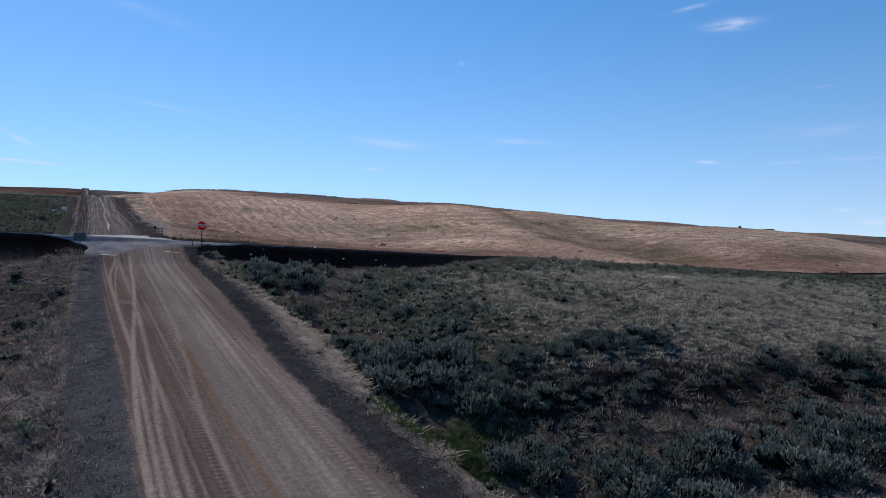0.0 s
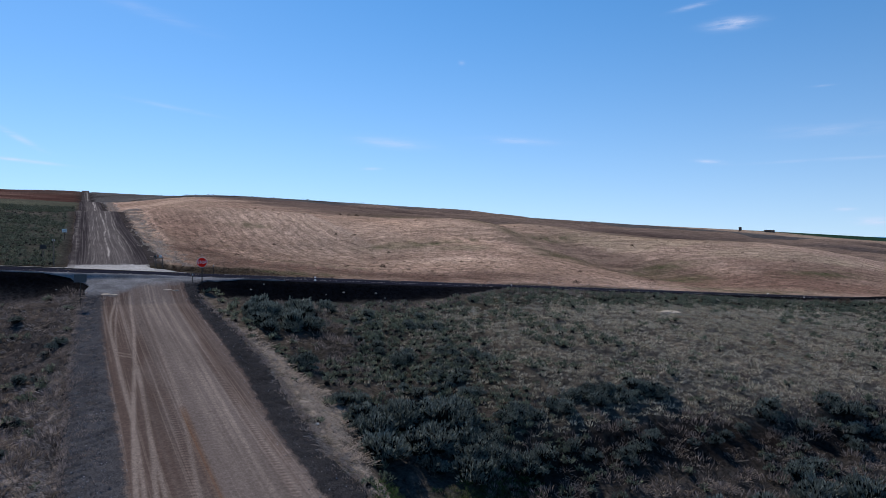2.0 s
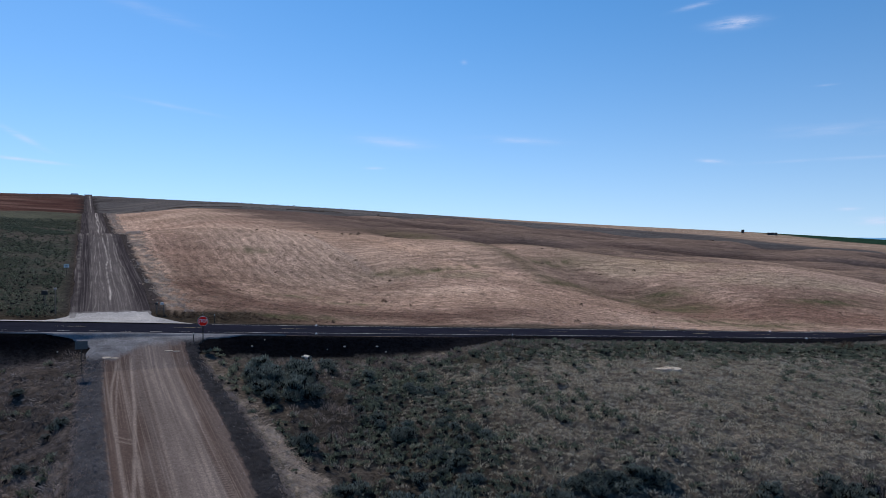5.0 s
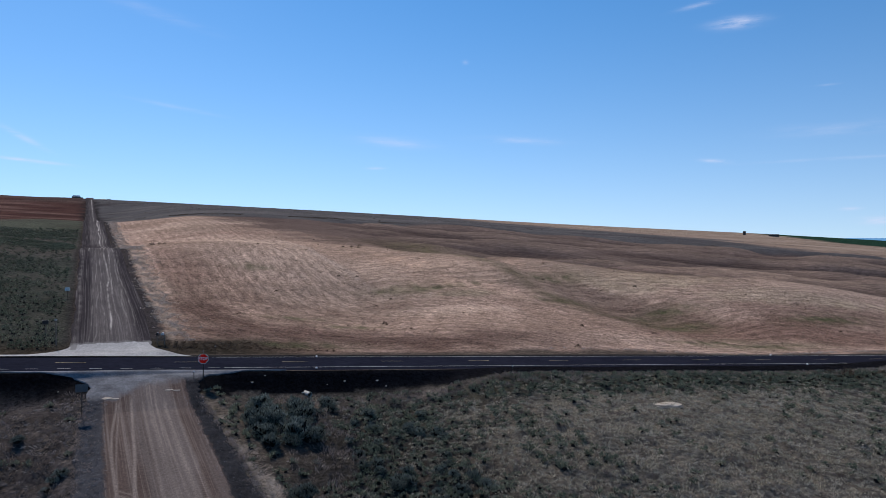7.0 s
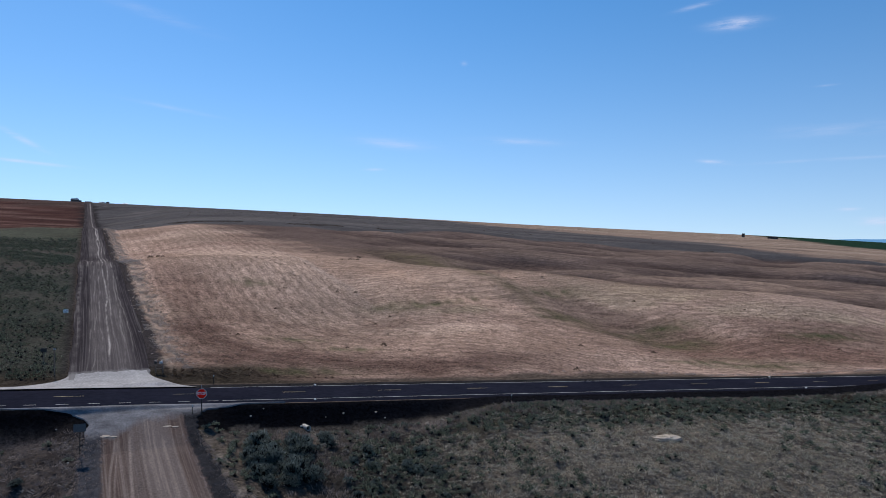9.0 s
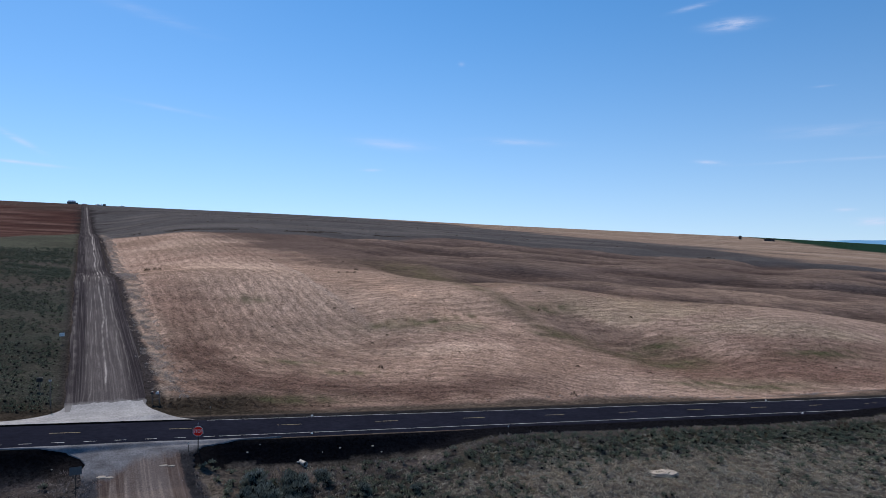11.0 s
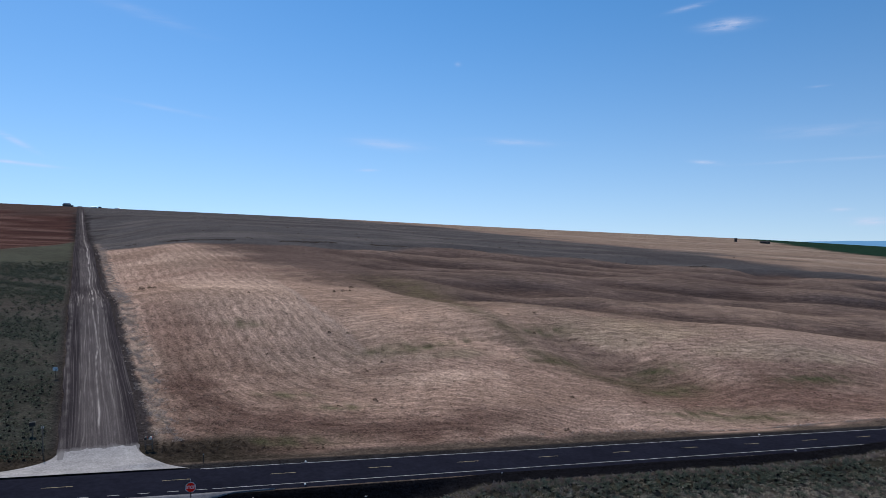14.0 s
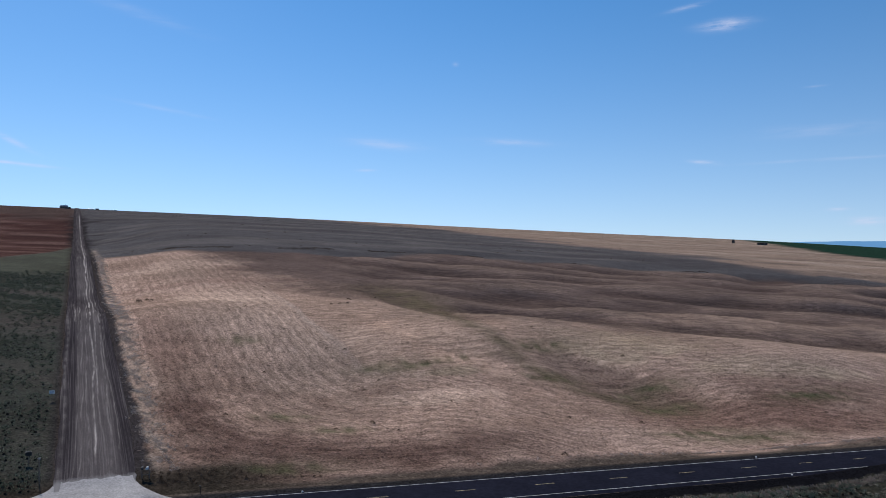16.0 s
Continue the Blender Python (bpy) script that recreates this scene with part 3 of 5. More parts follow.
    # grey sage slope above the fields, then pale fields far off
    lay(smooth(-8, 8, y - 304 - 0.12 * np.maximum(x - 50, 0) + np.maximum(x - 180, 0) * 0.35 + 6 * n1) * smooth(-60, -40, road + y * 0), (0.094, 0.088, 0.089), 0.1, 0.15)
    lay(smooth(-45, 45, x - 490 + 0.13 * (y - 280) + 45 * n3 + 18 * n1) * (y > 200), (0.255, 0.185, 0.142), 0.6)
    lay(smooth(0.1, 0.8, waves(x * 0.4, y, 130, 18)) * (x > 480) * (y > 200) * 0.5, (0.14, 0.106, 0.086), 0.6)
    lay(smooth(0.2, 0.9, waves(x * 0.3, y + 0.3 * x, 80, 19)) * (x > 500) * (y > 200) * 0.5, (0.36, 0.285, 0.225), 0.6)
    grey = smooth(0, 30, y - 330) * smooth(480, 400, x) * smooth(8, 16, road)
    lay(grey * smooth(0.1, 0.9, waves(x * 0.35, y + 0.2 * x, 130, 77)) * 0.55, (0.066, 0.060, 0.061), 0.1, 0.15)
    lay(grey * smooth(0.2, 0.9, waves(x * 0.35, y + 0.2 * x, 90, 78)) * 0.45, (0.150, 0.135, 0.126), 0.1, 0.15)
    # a pale lane between the plough land and the grey slope
    lane = y - np.interp(x, [180, 258, 284, 316, 356, 450], [352, 332, 270, 231, 188, 120])
    lay(np.exp(-(lane / 7) ** 2) * smooth(170, 230, x) * 0.6, (0.20, 0.15, 0.12), 0.3)
    lay(smooth(-14, 14, x - 953 - 0.63 * (y - 633) + 8 * n3) * (y > 200), (0.018, 0.042, 0.028), 0.3)
    # west of the dirt road: green sage in bands, then a red tilled field above
    west = smooth(-4.2, -5.2, road) * (y > 8)
    red = np.interp(road, [-90, -60, -35, -24, -14, -6], [250, 270, 308, 340, 398, 490]) + 4 * n2
    lay(west * smooth(9, 15, y), (0.058, 0.060, 0.050), 0, 0.1)
    lay(west * smooth(-0.3, 0.6, n1 + 0.5 * n2) * 0.4, (0.058, 0.052, 0.042), 0, 0.3)
    for cy, wide, k in ((190, 9, 0.9), (114, 13, 0.9), (70, 5, 0.4)):
        lay(west * np.exp(-((y - cy + 0.25 * (road + 14) + 5 * n2) / wide) ** 2) * k, (0.080, 0.070, 0.062), 0, 0.35)
    lay(west * smooth(240, 262, y + 6 * n2) * 0.8, (0.085, 0.088, 0.066), 0, 0.3)
    till = waves(x * 0.25, y + 0.3 * x, 70, 55) + 0.5 * waves(x * 0.2, y + 0.3 * x, 26, 56)
    lay(west * smooth(-5, 5, y - red), (0.088, 0.047, 0.040), 0.5)
    lay(west * smooth(-5, 5, y - red) * smooth(0.3, 1.0, till) * 0.6, (0.165, 0.105, 0.088), 0.5)
    lay(west * smooth(-5, 5, y - red) * smooth(-0.2, -0.9, till) * 0.6, (0.045, 0.026, 0.024), 0.5)
    lay(west * np.exp(-((y - red + 3) / 4) ** 2) * 0.6, (0.125, 0.105, 0.088), 0, 0.3)
    lay(west * smooth(-30, 60, y - 900 + 60 * n3) * 0.7, (0.085, 0.064, 0.056), 0.4)
    # washed gullies where the road is cut into the steep pitch
    for gx, gy, rx, ry in ((11, 590, 9, 9), (16, 660, 12, 8), (13, 840, 16, 12), (10, 520, 5, 10)):
        lay(np.exp(-((road - gx) / rx) ** 2 - ((y - gy - 0.6 * (road - gx)) / ry) ** 2) * 0.85, (0.030, 0.027, 0.026), 0, 0.2)
    lay(smooth(9.5, 6.0, np.abs(road) + 1.5 * n2) * smooth(480, 560, y) * smooth(1000, 850, y) * 0.85, (0.028, 0.024, 0.025), 0, 0.2)
    # verges of the far dirt road: a dark ditch, then clumped bleached grass
    rag = 0.4 * waves(x, y, 5, 15) + 0.2 * n2
    lay((y > 6) * smooth(10.4, 8.8, road + 0.8 * rag) * (road > 0) * smooth(480, 380, y) * (0.5 + 0.4 * waves(x, y, 5, 17)), (0.33, 0.255, 0.20), 0, 0.3)
    lay((y > 6) * smooth(7.5, 6.6, road + 0.7 * rag) * (road > 0) * 0.95 * (y < 900), (0.040, 0.036, 0.038), 0, 0, 0.3)
    lay((y > 6) * smooth(6.4, 5.2, -road + 0.5 * rag) * (road < 0) * 0.8 * (y < 900), (0.036, 0.032, 0.032), 0, 0)
    lay((y > 5) * smooth(11.5, 8, y + 1.2 * n2) * 0.9, (0.085, 0.066, 0.053), 0, 0.6)
    lay((y > 7) * smooth(19, 12, y + 2 * n2 + np.maximum(x - 10, 0) * 0.12) * smooth(14, -6, x) * 0.95, (0.036, 0.030, 0.023), 0, 0.2)
    lay((np.abs(y) < 9) * smooth(7.0, 5.6, y) * (y > 0), (0.03, 0.029, 0.030), 0, 0, 1)
    # south: sage flat, dry bank, dark cinder slope of the road bed, blackened for shade
    s = smooth(-6.5, -9, y)
    lay(s * smooth(-1, 4, road - 6), (0.062, 0.055, 0.049), 0, 0.25)
    lay(s * np.exp(-((x - 44) / 32) ** 2) * smooth(-46.5, -45, y) * smooth(-12, -19, y) * smooth(6, 15, x), (0.155, 0.134, 0.110), 0, 0.1)
    lay(s * smooth(0.0, 0.7, waves(x, y, 22, 21)) * (road > 0) * 0.4, (0.10, 0.08, 0.064), 0, 0.4)
    lay(s * np.exp(-((x - 3.0 - 0.95 * (y + 53)) / 2.6) ** 2 - ((y + 53) / 5) ** 2), (0.060, 0.080, 0.032), 0, 0.4)
    # small washed-out cuts of red earth below the bank
    for cx, cy, rx, ry in ((7.9, -52.9, 1.0, 0.6), (5.8, -54.6, 0.9, 0.5)):
        lay(np.exp(-((x - cx) / rx) ** 2 - ((y - cy) / ry) ** 2), (0.23, 0.145, 0.11), 0, 0.2)
    lay(s * smooth(-5, -8, road), (0.23, 0.195, 0.182), 0, 0.4)
    lay(s * smooth(-5, -8, road) * smooth(0.1, 0.7, waves(x, y, 6, 22)) * 0.75, (0.060, 0.050, 0.045), 0, 0.3)
    # reddish dry strip at the toe of the embankment and the bare slope below it
    lay(s * np.exp(-((y + 11.2 - 0.10 * np.maximum(x - 8, 0)) / 1.5) ** 2) * smooth(-2, 3, x) * smooth(40, 20, x) * 0.85, (0.19, 0.157, 0.142), 0, 0.3)
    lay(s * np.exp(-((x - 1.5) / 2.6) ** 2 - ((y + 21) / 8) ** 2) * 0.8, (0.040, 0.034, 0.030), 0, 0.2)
    # olive strip below the pavement, and ground darkened as shade under the dense sage
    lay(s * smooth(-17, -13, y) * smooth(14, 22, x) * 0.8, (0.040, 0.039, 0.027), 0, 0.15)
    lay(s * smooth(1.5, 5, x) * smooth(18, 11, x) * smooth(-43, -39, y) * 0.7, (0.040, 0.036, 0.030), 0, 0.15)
    # the steep bank: dark earth with dry weeds, deepened in colour for its shade
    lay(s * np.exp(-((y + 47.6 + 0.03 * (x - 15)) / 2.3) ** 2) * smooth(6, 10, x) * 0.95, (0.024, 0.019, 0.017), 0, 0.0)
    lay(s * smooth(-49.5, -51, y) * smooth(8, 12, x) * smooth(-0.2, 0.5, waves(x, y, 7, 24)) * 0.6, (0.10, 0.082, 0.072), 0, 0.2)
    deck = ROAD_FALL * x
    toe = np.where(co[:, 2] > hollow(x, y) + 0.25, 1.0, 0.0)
    # dark cinder, its colour taken near black to hold the slope's shade
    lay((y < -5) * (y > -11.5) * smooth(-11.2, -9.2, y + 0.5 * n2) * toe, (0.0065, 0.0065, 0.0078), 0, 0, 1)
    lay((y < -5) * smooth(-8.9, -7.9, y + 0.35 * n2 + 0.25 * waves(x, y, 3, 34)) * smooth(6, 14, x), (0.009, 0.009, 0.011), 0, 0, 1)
    lay(s * smooth(-5, -8, road) * smooth(-38, -26, y) * 0.85, (0.044, 0.037, 0.035), 0, 0.2)
    # matted bleached grass beside the right shoulder, grey dry grass beyond the left one
    wide = np.interp(y, [-62, -52, -46, -40, -34, -26, -20, -12], [0.5, 0.9, 1.8, 4.4, 2.6, 1.0, 0.4, 0.0])
    side = road - right_shoulder(y)
    lay((y < -10) * smooth(wide + 0.8, wide - 0.4, side + 0.5 * waves(x, y, 3, 31)) * (side > -1) * 0.9, (0.31, 0.26, 0.22), 0, 0.3)
    lay((y < -10) * smooth(0.9, 0.2, side + 0.4 * waves(x, y, 2.2, 32)) * smooth(-1, 0, side) * 0.8, (0.050, 0.045, 0.032), 0, 0.3)
    side = left_shoulder(y) - road
    lay((y < -8) * smooth(0.9, -0.2, side + 0.5 * waves(x, y, 2.2, 33)) * (road < 0) * (side > -1), (0.036, 0.034, 0.036), 0, 0, 1)
    # how the drill rows run: along the roads round the corner, then across the slope
    a, b = np.maximum(x - dirt_x(y) - 6, 0.01), np.maximum(y - 9, 0.01)
    row = -np.log(np.exp(-np.minimum(a, 90) / 9) + np.exp(-np.minimum(b, 90) / 9) + 1e-9) * 9
    row = row + (y + 0.25 * x + 3 * n1 - row) * np.where(y > 62, smooth(-1.5, 1.5, cut), smooth(30, 60, x))
    along = (a - b) + (x - a + b) * np.where(y > 62, smooth(-1.5, 1.5, cut), smooth(30, 60, x))
    drill = np.stack([row * 0.95, along * 0.19, np.zeros_like(x)], -1)
    at = me.attributes.new("drill", "FLOAT_VECTOR", "POINT")
    at.data.foreach_set("vector", drill.astype(np.float32).ravel())
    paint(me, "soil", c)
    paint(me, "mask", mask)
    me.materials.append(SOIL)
    return tagged(new("ground", me), "rolling farmland with stubble, sage and bare soil", "ground", kind="structure")


build_ground()


def ribbon(name, left, right, lift, mat, across=9, crown=0.0, skirt=0.25, ragged=0.0):
    """A strip laid on the land between two edges, given as rows of (x, y); the edge rows are skirted down."""
    left, right = np.asarray(left, float), np.asarray(right, float)
    n = len(left)
    u = np.linspace(0, 1, across)
    p = left[:, None] * (1 - u)[None, :, None] + right[:, None] * u[None, :, None]
    # a ragged far end
    run = np.linspace(0, 1, n)[:, None] ** 2
    way = np.sign(left[-1, 1] - left[0, 1])
    p[..., 1] += way * run * (ragged * (np.sin(u * 17 + 1) + 0.6 * np.sin(u * 41) + 0.5 * np.sin(u * 71 + 2))[None])
    z = ground(p[..., 0], p[..., 1]) + (lift[:, None] if isinstance(lift, np.ndarray) else lift) + crown * (1 - (2 * u - 1) ** 2)[None]
    z[:, 0] -= skirt
    z[:, -1] -= skirt
    co = np.concatenate([p, z[..., None]], -1).reshape(-1, 3)
    k = (np.arange(n - 1)[:, None] * across + np.arange(across - 1)[None]).reshape(-1, 1)
    me = quick_mesh(name, co, np.concatenate([k, k + 1, k + across + 1, k + across], 1))
    me.materials.append(mat)
    return new(name, me)


def south_road():
    """Brown graded dirt between dark gravel shoulders, flaring into grey gravel at the pavement."""
    ys = np.concatenate([np.linspace(-150, -70, 60, endpoint=False), np.linspace(-70, -4.9, 330)])
    u = np.linspace(0, 1, 150)
    wob = 0.12 * np.sin(ys * 0.9) + 0.08 * np.sin(ys * 2.3 + 1)
    lo, hi = (left_shoulder(ys) - 0.1 + wob)[:, None], (right_shoulder(ys) + 0.1 + wob[::-1])[:, None]
    off = lo * (1 - u) + hi * u
    y = np.repeat(ys[:, None], len(u), 1)
    x = dirt_x(y) + off
    inside = np.minimum(off - left_edge(y), right_edge(y) - off)
    z = ground(x, y) + 0.03 + 0.05 * (1 - np.clip(off / 5.5, -1, 1) ** 2)
    # a low windrow of gravel along each edge of the graded dirt
    z += 0.05 * np.exp(-((inside + 0.25) / 0.22) ** 2) * smooth(-9, -14, y)
    z += smooth(0.1, -0.4, inside) * (0.035 * waves(x, y, 1.1, 81) + 0.02 * waves(x, y, 0.5, 82)) * smooth(-7, -10, y)
    worn = np.zeros((len(ys), len(u), 3))

    def track(along, across, width, strength, channel=0, ruts=1):
        at = np.interp(y, along, across)
        for _ in range(2):
            at = (at + np.roll(at, 7, 0) + np.roll(at, -7, 0)) / 3
        here = smooth(along[0] - 2, along[0], y) * smooth(along[-1] + 2, along[-1], y)
        w = np.exp(-(np.abs(off - at) / (width * 0.5)) ** 4) * here * strength
        worn[..., channel] = np.maximum(worn[..., channel], w)
        if ruts:
            z[:] -= 0.02 * w

    track((-150, -61, -56, -52, -43, -32, -23, -12), (-5.0, -4.6, -4.5, -4.3, -3.65, -2.65, -1.95, -1.5), 0.27, 1.0)
    track((-150, -61, -56, -50, -45, -32, -23, -17.5, -12.4), (-4.4, -4.3, -4.1, -3.9, -3.7, -3.72, -3.72, -3.47, -2.8), 0.22, 0.85)
    track((-40, -30, -25.5, -19.4, -12.4), (-3.65, -3.65, -3.5, -3.15, -2.6), 0.17, 0.6)
    track((-150, -61, -56, -47, -41, -32), (-4.2, -3.86, -3.8, -3.1, -2.85, -2.6), 0.25, 0.95)
    track((-150, -61, -54, -49, -43, -34), (-3.6, -3.44, -3.2, -3.14, -2.9, -2.56), 0.22, 0.85)
    track((-150, -61, -55, -51, -44, -37, -29, -13), (-2.1, -2.07, -1.97, -1.7, -1.05, -0.78, -0.6, -0.47), 0.26, 0.7)
    track((-150, -55, -46, -39, -28, -18, -13), (1.0, 1.12, 1.32, 1.45, 1.65, 1.55, 1.5), 0.30, 0.8)
    track((-70, -52, -40, -31, -22, -13), (0.7, 0.8, 1.0, 1.05, 0.87, 0.67), 0.24, 0.5)
    track((-150, -55, -40, -25, -14), (2.3, 2.2, 2.45, 2.5, 2.4), 0.40, 0.35)
    track((-60, -45, -30, -13), (0.1, 0.2, 0.25, 0.1), 0.5, 0.3)
    track((-62, -59, -55, -50, -43), (-0.9, -1.05, -1.1, -1.1, -0.92), 0.42, 0.9, 2, 0)
    # two short skid arcs between the left-hand tracks
    for k, c in ((0.0, 0.8), (0.75, 0.6)):
        arc = -30.1 + k - 0.9 * (off + 3.6)
        hit = np.exp(-(np.abs(y - arc) / 0.14) ** 4) * smooth(-3.75, -3.6, off) * smooth(-2.4, -2.6, off) * c
        worn[..., 0] = np.maximum(worn[..., 0], hit)
    # greyer, finer dirt where most wheels run
    worn[..., 1] = smooth(-2.7, -1.2, off + 0.25 * waves(off * 3, y, 14, 83)) * smooth(3.1, 2.0, off + 0.3 * waves(off * 3, y, 11, 84))
    z[:, 0] -= 0.25
    z[:, -1] -= 0.25
    n, m = z.shape
    k = (np.arange(n - 1)[:, None] * m + np.arange(m - 1)[None]).reshape(-1, 1)
    me = quick_mesh("dirt_road", np.stack([x, y, z], -1).reshape(-1, 3), np.concatenate([k, k + 1, k + m + 1, k + m], 1))
    a = me.attributes.new("lane", "FLOAT_VECTOR", "POINT")
    a.data.foreach_set("vector", np.stack([off, y, np.zeros_like(y)], -1).astype(np.float32).ravel())
    # grey gravel fan: its lower rim runs slantwise across the mouth
    rim = np.interp(off, [-9, -4.5, -3.2, -2, -0.4, 1.1, 5.5, 14], [-11.0, -10.6, -10.6, -10.0, -8.6, -7.8, -7.4, -6.5])
    fan = np.clip((y - rim) / 2.2, -1.5, 1.5)
    # ladder marks of coarse tyre treads
    tread = np.zeros_like(y)
    for along, across in (((-70, -55, -40, -25), (2.0, 2.05, 2.2, 2.3)), ((-70, -58, -48, -38), (-2.5, -2.35, -1.75, -1.35))):
        at = np.interp(y, along, across)
        tread = np.maximum(tread, np.exp(-((off - at) / 0.17) ** 4) * smooth(along[-1] + 3, along[-1] - 8, y))
    for nm, v in (("strewn", fan), ("verge", inside), ("tread", tread)):
        a = me.attributes.new(nm, "FLOAT", "POINT")
        a.data.foreach_set("value", v.astype(np.float32).ravel())
    paint(me, "worn", worn.reshape(-1, 3))
    me.materials.append(DIRT)
    return tagged(new("dirt_road", me), "brown graded dirt road with pale wheel tracks", "road", kind="structure")


south_road()


def north_road():
    """Dark grey graded road climbing the hill, with thin pale wheel lines wandering along it."""
    ys = np.concatenate([np.linspace(11.5, 130, 170), np.linspace(131, 420, 150), np.linspace(424, 1900, 150)])
    u = np.linspace(0, 1, 110)
    wob = 0.14 * np.sin(ys * 0.21) + 0.1 * np.sin(ys * 0.63 + 2)
    lo, hi = (-4.75 + wob)[:, None], (np.interp(ys, [11, 40, 95, 200, 400], [5.0, 5.5, 5.3, 4.6, 4.4]) + wob[::-1])[:, None]
    off = lo * (1 - u) + hi * u
    y = np.repeat(ys[:, None], len(u), 1)
    x = dirt_x(y) + off
    z = ground(x, y) + 0.03 + y * 0.0012 + 0.06 * (1 - np.clip(off / 5.0, -1, 1) ** 2)
    # a low windrow left by the grader along the west edge
    ridge = np.exp(-((off + 4.1 + 0.2 * np.sin(y * 0.11)) / 0.28) ** 2) * (0.5 + 0.35 * waves(x, y, 9, 95))
    z += 0.08 * ridge
    worn = np.zeros((len(ys), len(u), 3))
    lines = [  # offset at four stations, width, strength, first and last station
        (-0.1, 0.9, 1.3, 1.5, 0.22, 1.1, 20, 900), (0.6, 1.6, 2.2, 2.4, 0.16, 0.75, 40, 420), (2.2, 2.9, 3.1, 3.0, 0.16, 0.6, 15, 230),
        (-0.9, -0.2, 0.5, 0.4, 0.15, 0.65, 12, 180), (-1.7, -1.2, -1.3, -1.0, 0.15, 0.45, 12, 150), (1.5, 1.2, 0.4, 0.4, 0.13, 0.5, 12, 90),
        (3.6, 3.4, 3.5, 3.6, 0.14, 0.45, 12, 120), (-2.6, -2.0, -1.8, -2.4, 0.13, 0.4, 12, 110), (-2.9, -2.3, -2.7, -3.0, 0.16, 0.6, 112, 150)]
    for k, (a, b, c, d, wide, power, first, last) in enumerate(lines):
        at = np.interp(y, [12, 70, 160, 320], [a, b, c, d]) + 0.22 * waves(y, y * 0 + 9.0 * k, 55, 90 + k) + 0.06 * waves(y, y * 0 + 5.0 * k, 14, 70 + k)
        w = np.exp(-np.abs((off - at) / (wide * (0.5 + y * 0.0022))) ** 3) * smooth(first - 3, first + 4, y) * smooth(last + 40, last - 10, y)
        worn[..., 0] = np.maximum(worn[..., 0], w * power * np.clip(0.65 + 0.5 * waves(y, y * 0, 34, 30 + k) + 0.3 * waves(y, y * 0 + 7.0, 7, 50 + k), 0.0, 1.1))
        z -= 0.015 * np.minimum(w, 1)
    worn[..., 0] = np.maximum(worn[..., 0], 0.35 * np.clip(ridge, 0, 1) * smooth(170, 110, y))
    worn[..., 1] = smooth(-3.0, -1.2, off) * smooth(4.2, 2.4, off) * (1 - 0.6 * np.exp(-((y - 160) / 28) ** 2)) * (1 - 0.5 * smooth(230, 330, y))
    z[:, 0] -= 0.3
    z[:, -1] -= 0.3
    n, m = z.shape
    k = (np.arange(n - 1)[:, None] * m + np.arange(m - 1)[None]).reshape(-1, 1)
    me = quick_mesh("dirt_road", np.stack([x, y, z], -1).reshape(-1, 3), np.concatenate([k, k + 1, k + m + 1, k + m], 1))
    a = me.attributes.new("lane", "FLOAT_VECTOR", "POINT")
    a.data.foreach_set("vector", np.stack([off, y, np.zeros_like(y)], -1).astype(np.float32).ravel())
    paint(me, "worn", worn.reshape(-1, 3))
    a = me.attributes.new("strewn", "FLOAT", "POINT")
    a.data.foreach_set("value", smooth(17, 12.5, y).astype(np.float32).ravel())
    me.materials.append(GREY_DIRT)
    return tagged(new("dirt_road", me), "long straight grey dirt road climbing the hill", "road", kind="structure")


north_road()


def apron(name, y0, y1):
    """Pale gravel fanned out where the dirt road meets the pavement."""
    ys = np.linspace(y0, y1, 26)
    u = np.abs(ys - y0) / abs(y1 - y0)
    left = np.stack([dirt_x(ys) - 4.7 - 17.0 * (1 - u) ** 2, ys], -1)
    right = np.stack([dirt_x(ys) + 4.8 + 5.5 * (1 - u) ** 2, ys], -1)
    ob = ribbon(name, left, right, 0.06, GRAVEL, 40, 0.05, skirt=0.10, ragged=0.2)
    return tagged(ob, "pale crushed gravel fan at the road mouth", "gravel", kind="structure")


apron("gravel_apron", 4.6, 14.2)

# paved road
xs = np.linspace(-300, 420, 145)
tagged(ribbon("road", np.stack([xs, xs * 0 + 5.1], -1)[::-1], np.stack([xs, xs * 0 - 5.3], -1)[::-1], 0.03, ASPHALT, 9, 0.07),
       "two-lane asphalt road with painted lines", "road", kind="structure")


def stripe(name, x0, x1, y, width, mat, parent=None):
    n = max(2, int((x1 - x0) / 5) + 2)
    xs = np.linspace(x0, x1, n)
    crown = 0.03 + 0.07 * (1 - (2 * ((5.1 - y) / 10.4) - 1) ** 2) + 0.014
    co = [(x, y + s * width / 2, ROAD_FALL * x + crown) for x in xs for s in (-1, 1)]
    me = quick_mesh(name, co, [(2 * i, 2 * i + 2, 2 * i + 3, 2 * i + 1) for i in range(n - 1)])
    me.materials.append(mat)
    return tagged(new(name, me), kind="structure")


for k in range(-12, 30):
    tagged(stripe("centre_dash", 12.192 * k, 12.192 * k + 3.05, 0, 0.11, PAINT_YELLOW), "worn yellow centre-line dash", "road marking", "centre line")
tagged(stripe("edge_line", -6.8, 420, -3.85, 0.14, PAINT_WHITE), "white edge line on asphalt", "road marking")
tagged(stripe("edge_line", -8, 420, 3.75, 0.14, PAINT_WHITE), "white edge line on asphalt", "road marking")
tagged(stripe("edge_line", -300, -28, -3.85, 0.14, PAINT_WHITE), "white edge line on asphalt", "road marking")
tagged(stripe("edge_line", -300, -31, 3.75, 0.14, PAINT_WHITE), "white edge line on asphalt", "road marking")
